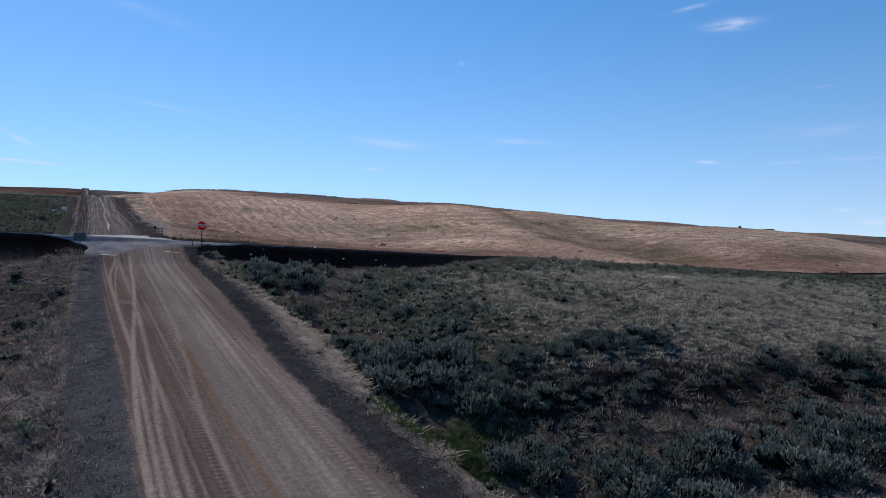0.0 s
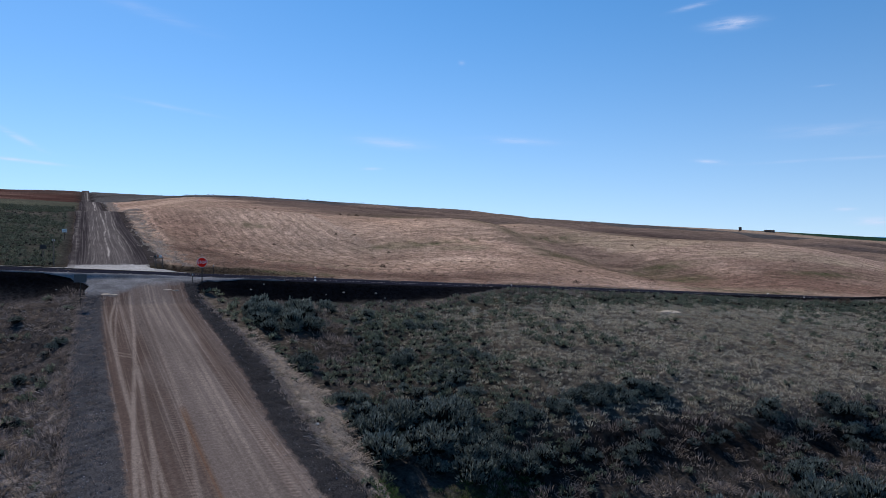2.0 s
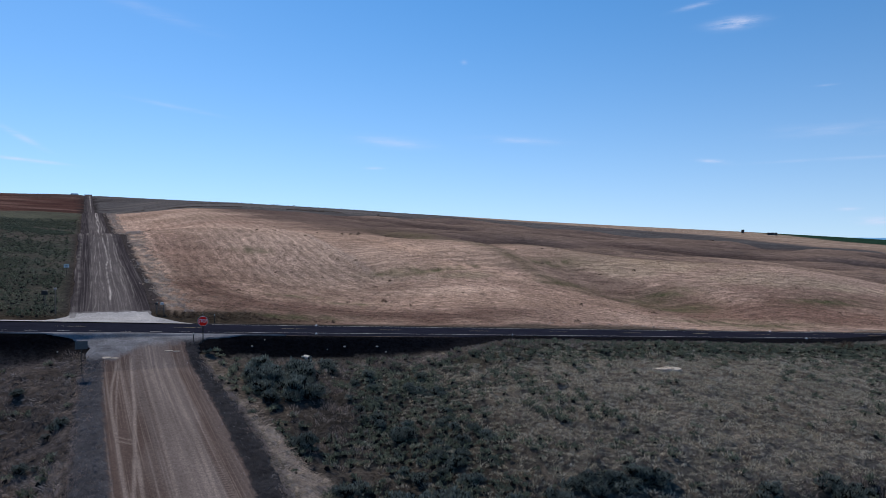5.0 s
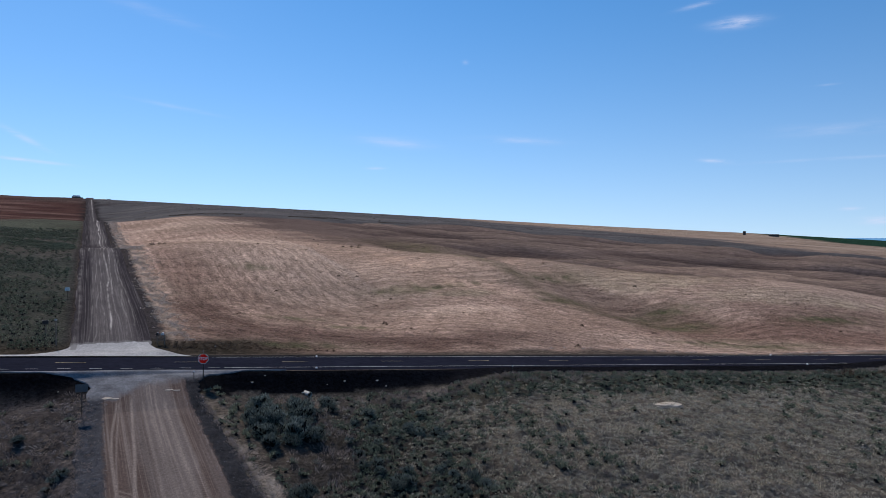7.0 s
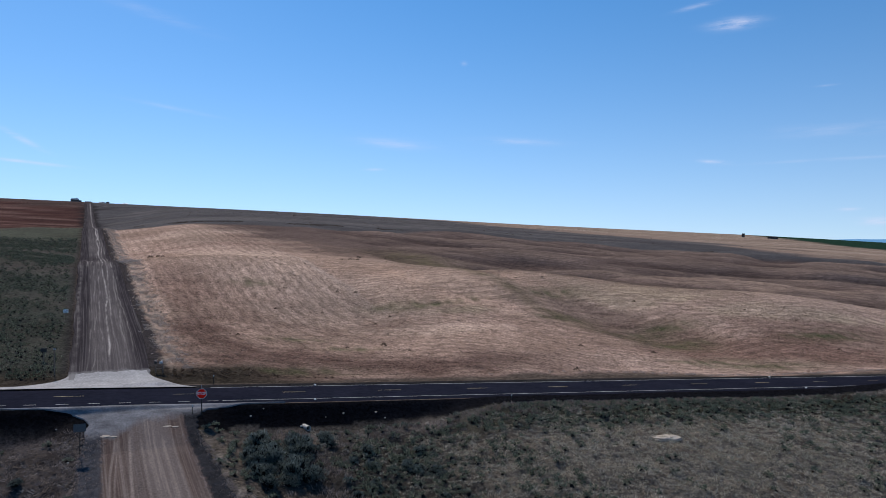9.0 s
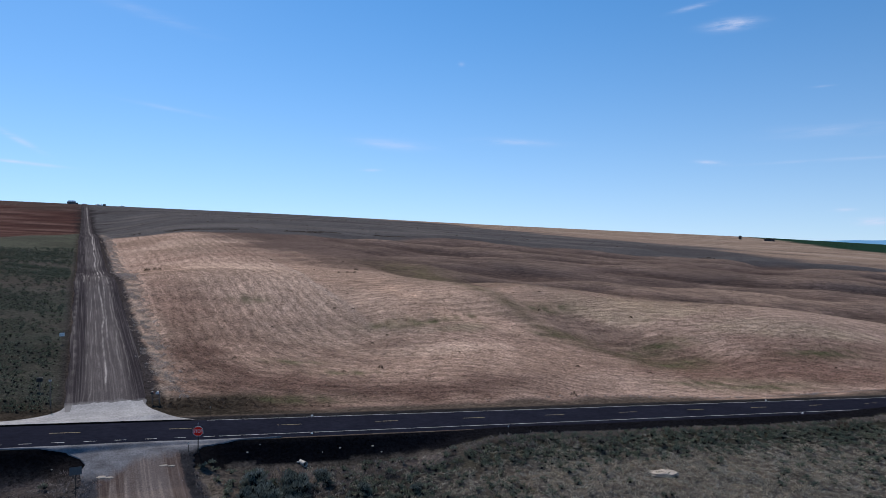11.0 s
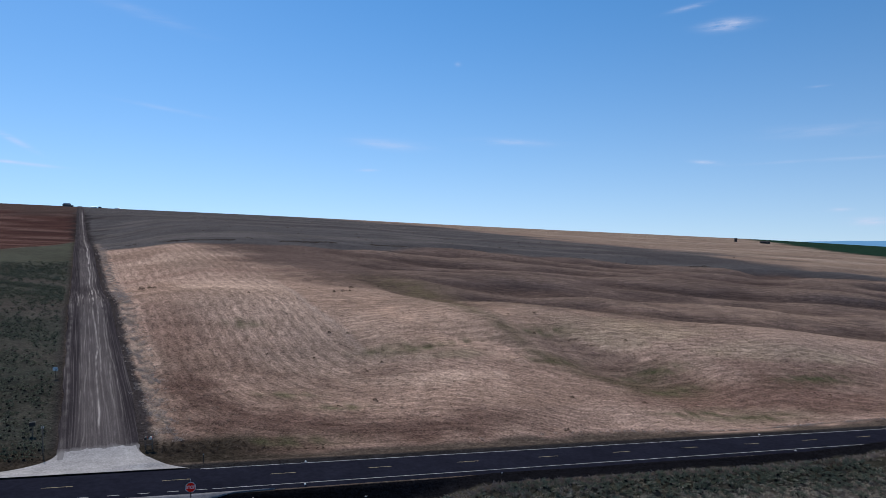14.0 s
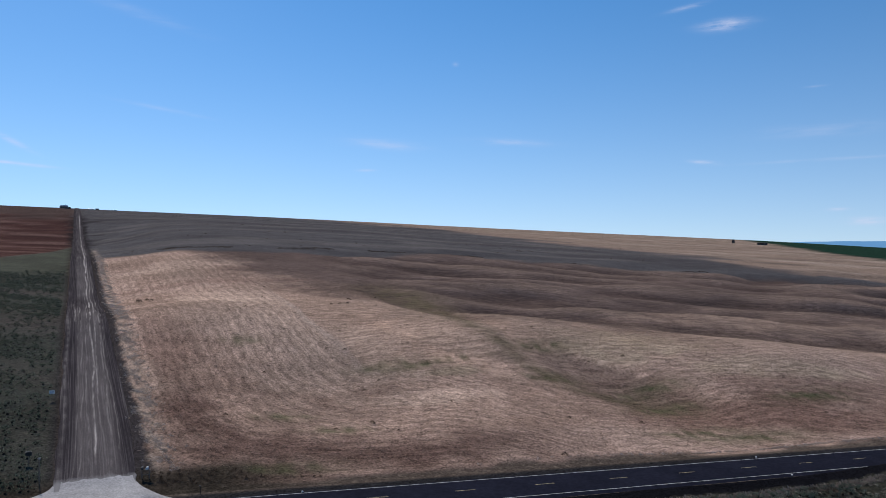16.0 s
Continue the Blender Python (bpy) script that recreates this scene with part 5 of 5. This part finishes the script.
def blades(r, count, radius, length, width):
    """Grass: thin bent blades out of one tuft."""
    a = r.uniform(0, 2 * np.pi, count)
    q = radius * np.sqrt(r.uniform(0, 1, count))
    p = np.stack([q * np.cos(a), q * np.sin(a), np.full(count, -0.03)], -1)
    d = np.stack([np.cos(a), np.sin(a), np.full(count, 1.1)], -1) * r.uniform(0.4, 1.1, (count, 1)) + r.normal(0, 0.3, (count, 3))
    d[:, 2] = np.abs(d[:, 2]) + 0.35
    d /= np.linalg.norm(d, axis=1, keepdims=True)
    side = np.cross(d, (0, 0, 1.0)) + 1e-3
    side /= np.linalg.norm(side, axis=1, keepdims=True)
    ln = length * r.uniform(0.5, 1.2, count)[:, None]
    return np.stack([p - side * width * 0.5, p + side * width * 0.5, p + d * ln * 0.6 + side * width * 0.4, p + d * ln + np.array((0, 0, -0.2)) * ln], 1)


def leaf_mesh(name, quads, mat):
    co = quads.reshape(-1, 3)
    me = quick_mesh(name, co, np.arange(len(co)).reshape(-1, 4), False)
    me.materials.append(mat)
    return me


def scattered(name, templates, xs, ys, sizes, mat, r, squash=1.0):
    """Many small plants joined into one mesh."""
    zs = lumpy(xs, ys)
    out = []
    for k in range(len(templates)):
        pick = np.arange(len(xs)) % len(templates) == k
        n = pick.sum()
        t = r.uniform(0, 6.283, n)
        c, s = np.cos(t)[:, None, None], np.sin(t)[:, None, None]
        q = templates[k][None] * sizes[pick][:, None, None, None]
        x, y = q[..., 0] * c - q[..., 1] * s, q[..., 0] * s + q[..., 1] * c
        out.append(np.stack([x + xs[pick][:, None, None], y + ys[pick][:, None, None], q[..., 2] * squash + zs[pick][:, None, None]], -1).reshape(-1, 4, 3))
    return new(name, leaf_mesh(name, np.concatenate(out), mat))


vr = np.random.RandomState(12)


def dome(r, radius, height):
    """Woody inside of a bush: crossing twigs."""
    n = 70
    a = r.uniform(0, 6.283, n)
    tip = np.stack([np.cos(a), np.sin(a), np.zeros(n)], -1) * (radius * 0.85 * np.sqrt(r.uniform(0.05, 1, n)))[:, None]
    tip[:, 2] = height * r.uniform(0.45, 0.9, n)
    foot = tip * np.array((0.2, 0.2, 0)) + np.array((0, 0, -0.08))
    side = np.cross(tip - foot, r.normal(0, 1, (n, 3)))
    side = side / np.linalg.norm(side, axis=1, keepdims=True) * 0.075
    return np.stack([foot - side, foot + side, tip + side * 0.3, tip - side * 0.3], 1)


def lobed(r, radius, height, lobes, leaves, leaf, width):
    """A bush of many upright sprays with dark gaps between them."""
    out = []
    for k in range(lobes):
        a, q = r.uniform(0, 6.283), math.sqrt(r.uniform(0.02, 1))
        size = radius * r.uniform(0.26, 0.42)
        spray = sprigs(r, leaves, size, size * r.uniform(1.3, 2.0), leaf, width, 0.7)
        lean = q * r.uniform(0.35, 0.8)
        spray[..., 0] += math.cos(a) * (q * radius * 0.85 + lean * spray[..., 2] * 0.6)
        spray[..., 1] += math.sin(a) * (q * radius * 0.85 + lean * spray[..., 2] * 0.6)
        spray[..., 2] += height * (1 - 0.85 * q * q) * r.uniform(0.35, 0.75) - 0.05
        out.append(spray)
    return np.concatenate(out)


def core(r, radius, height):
    """A rough dark block of five faces, set inside a shrub to stand for its inner shade."""
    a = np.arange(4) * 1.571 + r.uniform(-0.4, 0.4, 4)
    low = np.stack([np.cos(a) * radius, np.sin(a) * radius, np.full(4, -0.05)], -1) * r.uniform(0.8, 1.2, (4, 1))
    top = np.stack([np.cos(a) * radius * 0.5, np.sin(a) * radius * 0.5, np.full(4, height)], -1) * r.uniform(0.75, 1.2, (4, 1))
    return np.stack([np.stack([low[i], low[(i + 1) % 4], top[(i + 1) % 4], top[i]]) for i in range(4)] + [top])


SAGES = []
for k in range(8):
    h, rad = vr.uniform(0.62, 0.85), vr.uniform(0.58, 0.80)
    leaves = leaf_mesh("foliage", lobed(vr, rad, h, 21, 46, 0.150, 0.024), SAGE)
    # twigs, plus a dark block for the shade inside the bush
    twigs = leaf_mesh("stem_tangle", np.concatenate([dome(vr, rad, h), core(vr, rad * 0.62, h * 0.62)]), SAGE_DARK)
    SAGES.append((leaves, twigs))


def sagebrush(x, y, size, k, label, group):
    e = base("sagebrush", x, y, (k * 77) % 360, label=label, category="shrub", group=group)
    e.scale = (size, size * vr.uniform(0.85, 1.15), size * vr.uniform(0.85, 1.2))
    for nm, me in zip(("foliage", "stem_tangle"), SAGES[k % len(SAGES)]):
        ob = new(nm, me)
        ob.parent = e
    return e


def clear_of_roads(x, y, gap=0.3):
    x, y = np.asarray(x, float), np.asarray(y, float)
    off = x - dirt_x(y)
    south = (y < -9.5) & ((off > right_shoulder(y) + gap) | (off < left_shoulder(y) - gap))
    return south | ((y > 10.5) & (np.abs(off) > 6.2 + gap))


def bushes():
    k = 0
    plots = [  # centre, half size, count, smallest and largest bush
        (4.2, -44.2, 4.6, 3.8, 54, 1.1, 1.9), (16, -43.4, 7, 1.1, 44, 0.8, 1.1), (36.5, -46.2, 3.5, 1.2, 10, 0.9, 1.4), (31, -45.2, 1.6, 0.8, 4, 0.9, 1.2), (9, -47, 4, 2.0, 9, 0.9, 1.5), (17, -47.5, 7, 1.4, 13, 0.7, 1.2), (30, -48.5, 8, 1.6, 12, 0.6, 1.1), (42, -49, 6, 1.8, 9, 0.7, 1.2),
        (-1.9, -31.5, 0.7, 0.7, 3, 1.2, 1.5), (0.6, -38.4, 1.4, 0.9, 5, 0.9, 1.3), (-2.2, -18.0, 3.2, 5.8, 38, 1.1, 1.8), (1.5, -13.5, 2.5, 1.6, 8, 1.0, 1.5),
        (6.6, -52.6, 2.0, 1.5, 12, 1.0, 1.5), (20, -56, 11, 2.8, 46, 1.2, 2.0), (34, -55.5, 8, 3.0, 26, 1.1, 1.8), (49, -57, 9, 4, 22, 1.0, 1.7), (29, -50.8, 2.2, 0.9, 4, 0.9, 1.3), (12, -55, 3, 2.2, 12, 1.1, 1.6),
        (8.5, -34, 4.5, 6, 24, 0.7, 1.05), (8.5, -22, 5, 7, 24, 0.65, 1.0),
        (-24, -22, 6, 12, 12, 0.45, 0.85), (-21, -47, 4.5, 9, 7, 0.5, 0.8)]
    for cx, cy, hx, hy, n, lo, hi in plots:
        placed = 0
        while placed < n:
            x, y = cx + vr.uniform(-1, 1) * hx, cy + vr.uniform(-1, 1) * hy
            if ((x - cx) / hx) ** 2 + ((y - cy) / hy) ** 2 > 1.15 or not clear_of_roads(x, y, 0.8):
                placed += 1
                continue
            size = vr.uniform(lo, hi)
            sagebrush(x, y, size, k, "large grey-green sagebrush in the hollow" if size > 1.25 else "small grey-green sagebrush among dry grass", "sagebrush")
            k += 1
            placed += 1


bushes()


def spread(n, x0, x1, y0, y1, keep):
    x, y = vr.uniform(x0, x1, n), vr.uniform(y0, y1, n)
    ok = clear_of_roads(x, y) & (vr.uniform(0, 1, n) < keep(x, y))
    return x[ok], y[ok]


mats = [blades(vr, 22, 0.45, 0.55, 0.022) for _ in range(6)]
small_sage = [lobed(vr, 0.36, 0.30, 6, 13, 0.16, 0.034) for _ in range(6)]
sage_cores = [core(vr, 0.20, 0.14) for _ in range(6)]
tufts = [blades(vr, 15, 0.19, 0.40, 0.036) for _ in range(6)]
clumps = [sprigs(vr, 30, 0.22, 0.15, 0.20, 0.018, 0.9) for _ in range(6)]
straws = [blades(vr, 6, 0.16, 0.26, 0.030) for _ in range(6)]
far_sage = [sprigs(vr, 30, 0.52, 0.40, 0.19, 0.050) for _ in range(5)]


def sage_keep(x, y):
    road = x - dirt_x(y)
    patch = smooth(-0.5, 0.6, waves(x, y, 15, 41) + 0.5 * waves(x, y, 6, 42))
    mid = np.exp(-((x - 44) / 32) ** 2) * smooth(-46.5, -45, y) * smooth(-12, -19, y) * smooth(6, 15, x)
    strip = smooth(-19, -13, y) * smooth(10, 18, x) * 0.85
    near = smooth(0, 3, x - np.interp(y, [-62, -38, -32, -27, -15], [5, 5, 2.3, 2.2, 4.7])) * smooth(17, 10, x)
    bare = np.where(y < -41, 0.25, 1.0) * smooth(0.3, 1.6, road - right_shoulder(y) - np.interp(y, [-62, -52, -46, -40, -34, -26, -20, -12], [0.3, 0.6, 1.2, 3.6, 1.8, 0.5, 0.2, 0.0]))
    bare = bare * (1 - 0.92 * np.exp(-((y + 11.2 - 0.10 * np.maximum(x - 8, 0)) / 1.6) ** 2) * smooth(26, 18, x)) * (1 - 0.85 * np.exp(-((x - 1.0) / 2.4) ** 2 - ((y + 22) / 8) ** 2))
    return np.where(road > 0, np.clip(((0.12 + 0.35 * patch) * (1 - 0.95 * mid) + 1.0 * near * (0.5 + 0.5 * patch) + strip * (0.6 + 0.4 * patch)) * bare, 0.02, 1), 0.07 * patch)


def dry_strip(x, y):
    """Share of matted pale grass: beside the shoulder, on the left verge and in patches under the bank."""
    off = x - dirt_x(y)
    wide = np.interp(y, [-62, -52, -46, -40, -34, -26, -20, -12], [0.5, 0.9, 1.8, 4.4, 2.6, 1.0, 0.4, 0.0])
    side = off - right_shoulder(y)
    right = smooth(wide + 0.8, wide - 0.4, side + 0.6 * waves(x, y, 3, 43)) * (side > 0)
    low = smooth(-46.5, -50, y) * (x > 8) * smooth(-0.3, 0.5, waves(x, y, 7, 24)) * 0.5
    left = (off < 0) * (0.25 + 0.5 * smooth(-0.3, 0.5, waves(x, y, 5, 44))) * (1 - 0.75 * smooth(-38, -26, y))
    return np.clip(right + low + left, 0, 1)


def apart(x, y, gap):
    """Keeps plants about gap metres from each other."""
    cell, kept = {}, []
    for i, (px, py) in enumerate(zip(x, y)):
        a, b = int(px // gap), int(py // gap)
        if all((px - x[j]) ** 2 + (py - y[j]) ** 2 > gap * gap for da in (-1, 0, 1) for db in (-1, 0, 1) for j in cell.get((a + da, b + db), ())):
            cell.setdefault((a, b), []).append(i)
            kept.append(i)
    return x[kept], y[kept]


x, y = apart(*spread(24000, -42, 85, -66, -8.6, sage_keep), 0.60)
sizes = vr.uniform(0.8, 1.55, len(x))
tagged(scattered("sage_cover", small_sage, x, y, sizes, LOW_SAGE, vr), "low grey-green sage covering the rough ground", "sage", kind="stuff")
tagged(scattered("sage_stem_shade", sage_cores, x, y, sizes, SAGE_DARK, vr), "dark cores added as shade inside the low sage", "stems", kind="stuff")
x, y = apart(*spread(30000, 2, 90, -46, -9.5, lambda x, y: np.clip(0.08 + np.exp(-((x - 40) / 36) ** 2) * smooth(-46.5, -45, y) * smooth(-12, -19, y) * smooth(6, 15, x), 0, 1)), 0.44)
sizes = vr.uniform(0.75, 1.5, len(x))
tagged(scattered("bunch_grass", clumps, x, y, sizes, BUNCH, vr), "olive and straw bunch grass on the open slope", "grass", kind="stuff")
x, y = spread(11000, 2, 90, -66, -9.5, lambda x, y: np.where(y < -40, 0.3, 0.25))
x2, y2 = spread(13000, -48, -8, -66, -9.5, lambda x, y: np.where(x - dirt_x(y) < 0, 0.8 - 0.5 * smooth(-38, -26, y), 0.0))
tagged(scattered("dry_grass", tufts, np.r_[x, x2], np.r_[y, y2], vr.uniform(0.6, 1.5, len(x) + len(x2)), DRY, vr), "bleached dry bunch grass on rough ground", "grass", kind="stuff")
x, y = spread(30000, -48, 60, -66, -10, dry_strip)
tagged(scattered("matted_grass", mats, x, y, vr.uniform(0.6, 1.3, len(x)), MATTED, vr, 0.42), "pale matted dry grass lying beside the dirt road", "grass", kind="stuff")
weeds = [sprigs(vr, 34, 0.40, 0.30, 0.24, 0.017, 0.8) for _ in range(6)]


def weed_share(x, y):
    off = x - dirt_x(y)
    bank = smooth(-44, -46, y) * (x > 6) * (0.25 + 0.5 * smooth(-0.4, 0.5, waves(x, y, 5, 45)))
    slope = np.exp(-((x - 1.5) / 3.2) ** 2 - ((y + 21) / 9) ** 2) * 0.7 + np.exp(-((y + 11.5) / 1.6) ** 2) * (x > -2) * (x < 40) * 0.6
    left = (off < 0) * (0.22 + 0.4 * smooth(-0.4, 0.5, waves(x, y, 6, 46))) * (1 - 0.6 * smooth(-38, -26, y))
    return np.clip(bank + slope + left, 0, 1)


x, y = spread(14000, -46, 62, -66, -9.5, weed_share)
tagged(scattered("dry_weeds", weeds, x, y, vr.uniform(0.6, 1.8, len(x)), WEED, vr), "grey-brown dry weeds on the rough bank", "weeds", kind="stuff")
# ragged tufts creeping onto the gravel shoulders
ty = vr.uniform(-64, -11, 1500)
lefty = vr.uniform(0, 1, 1500) < 0.6
tx = dirt_x(ty) + np.where(lefty, left_shoulder(ty) + vr.uniform(-0.3, 1.2, 1500) ** 3, right_shoulder(ty) + 0.3 - vr.uniform(0, 0.8, 1500) ** 2)
tagged(scattered("shoulder_grass", weeds, tx, ty, vr.uniform(0.25, 0.8, 1500), WEED, vr), "thin dry weeds creeping onto the gravel shoulder", "weeds", kind="stuff")
x, y = spread(9000, -4, 10, -62, -46, lambda x, y: np.exp(-((x - 3.0 - 0.95 * (y + 53)) / 2.4) ** 2 - ((y + 53) / 4.5) ** 2))
tagged(scattered("green_grass", tufts, x, y, vr.uniform(0.5, 1.1, len(x)), GREEN, vr), "fresh green grass at the foot of the bank", "grass", kind="stuff")


def west_sage(x, y):
    """Sage in bands west of the far dirt road, thinning towards the red field."""
    bands = 1 - 0.9 * np.exp(-((y - 190 + 0.25 * (x - dirt_x(y) + 14)) / 9) ** 2) - 0.9 * np.exp(-((y - 114 + 0.25 * (x - dirt_x(y) + 14)) / 12) ** 2)
    return (x < dirt_x(y) - 6.0) * (x > -34 - 0.27 * y) * smooth(262, 240, y) * np.clip((0.65 + 0.6 * waves(x, y, 22, 51) + 0.45 * waves(x, y, 6, 52)) * bands, 0.03, 1)


x, y = apart(*spread(40000, -110, -20, 12, 262, west_sage), 0.7)
sizes = vr.uniform(0.6, 1.45, len(x))
tagged(scattered("sage_field", far_sage, x, y, sizes, FAR_SAGE, vr), "green-grey sage field beside the far dirt road", "sage", kind="stuff")
tagged(scattered("sage_stem_shade", sage_cores, x, y, sizes, SAGE_DARK, vr), "dark cores added as shade in the sage field", "stems", kind="stuff")
x, y = spread(1300, -14, 24, 8.2, 15, lambda x, y: smooth(22, -10, x + 2.5 * (y - 8)) * 0.9)
tagged(scattered("verge_weeds", tufts, x, y, vr.uniform(0.5, 1.2, len(x)), TUMBLE, vr), "dark brown weeds in the field corner", "weeds", kind="stuff")
x, y = spread(3600, 30, 170, 8.0, 11.0, lambda x, y: smooth(25, 90, x) * 0.8)
y2 = vr.uniform(15, 330, 4200)
x2 = dirt_x(y2) + vr.normal(8.6, 1.2, len(y2))
keep = waves(x2, y2, 5, 53) > -0.25
x2, y2 = x2[keep], y2[keep]
tagged(scattered("verge_grass", tufts, np.r_[x, x2], np.r_[y, y2], vr.uniform(0.5, 1.4, len(x) + len(x2)), MATTED, vr), "bleached grass clumps along the road verges", "grass", kind="stuff")


def straw_share(x, y):
    """Standing straw in broken rows on the stubble."""
    a, b = np.maximum(x - dirt_x(y) - 6, 0.01), np.maximum(y - 9, 0.01)
    row = -np.log(np.exp(-np.minimum(a, 90) / 9) + np.exp(-np.minimum(b, 90) / 9) + 1e-9) * 9
    row = np.where(x > 40, y + 0.25 * x, row)
    return (x > dirt_x(y) + 10) * smooth(12, 16, y) * (0.25 + 0.75 * (np.sin(row * 3.1) > 0.2)) * smooth(150, 60, y)


x, y = spread(52000, -30, 130, 12, 130, straw_share)
tagged(scattered("stubble", straws, x, y, vr.uniform(0.7, 1.5, len(x)), STRAW, vr), "cut straw stubble standing in drill rows", "stubble", kind="stuff")
x = vr.uniform(18, 150, 1500)
y = -9.7 + vr.uniform(-0.9, 0.9, 1500)
tagged(scattered("verge_grass", tufts, x, y, vr.uniform(0.7, 1.6, 1500), DRY, vr), "pale dry grass along the asphalt shoulder", "grass", kind="stuff")


def tumbleweed(x, y, size, k):
    q = sprigs(vr, 160, 0.5, 0.62, 0.24, 0.022, 1.0)
    ob = new("tumbleweed", leaf_mesh("tumbleweed", q * size, TUMBLE))
    ob.matrix_world = pose(x, y, at_land(x, y), 0, 0, k * 50)
    return tagged(ob, "dry brown tumbleweed lying on the stubble", "tumbleweed", "tumbleweeds")


weeds = [(21.7, 33.5, 1.1), (-24.2, 154, 1.8), (-22, 156, 1.4), (-20.5, 154.5, 1.2), (78.4, -11.8, 1.8), (76.5, -10.5, 1.2), (93, 60, 0.9), (48, 11.5, 1.0), (36, 130, 1.1), (38.5, 131, 1.0), (33, 129, 0.9), (41, 141, 1.1)]
for k in range(46):
    weeds.append((vr.uniform(-10, 130), vr.uniform(18, 175), vr.uniform(0.4, 0.8)))
for k, (x, y, s) in enumerate(weeds):
    tumbleweed(x, y, s, k)
# a ragged line of brush on the field boundary
x = vr.uniform(-45, 330, 1700)
y = np.interp(x, [-45, -20, 30, 79, 134, 187, 236, 330], [328, 326, 322, 340, 352, 342, 332, 300]) + vr.normal(0, 3.0, 1700)
keep = waves(x, y, 40, 61) > -0.25
tagged(scattered("hedge_brush", far_sage, x[keep], y[keep], vr.uniform(0.5, 1.5, keep.sum()), TUMBLE, vr), "dark brush along the field boundary", "brush", kind="stuff")
x = vr.uniform(-60, 480, 700)
y = vr.uniform(320, 900, 700)
keep = (waves(x, y, 120, 71) > 0.1) & (x > dirt_x(y) + 10)
tagged(scattered("slope_brush", far_sage, x[keep], y[keep], vr.uniform(0.8, 2.0, keep.sum()), TUMBLE, vr), "scattered dark brush on the far grey slope", "brush", kind="stuff")
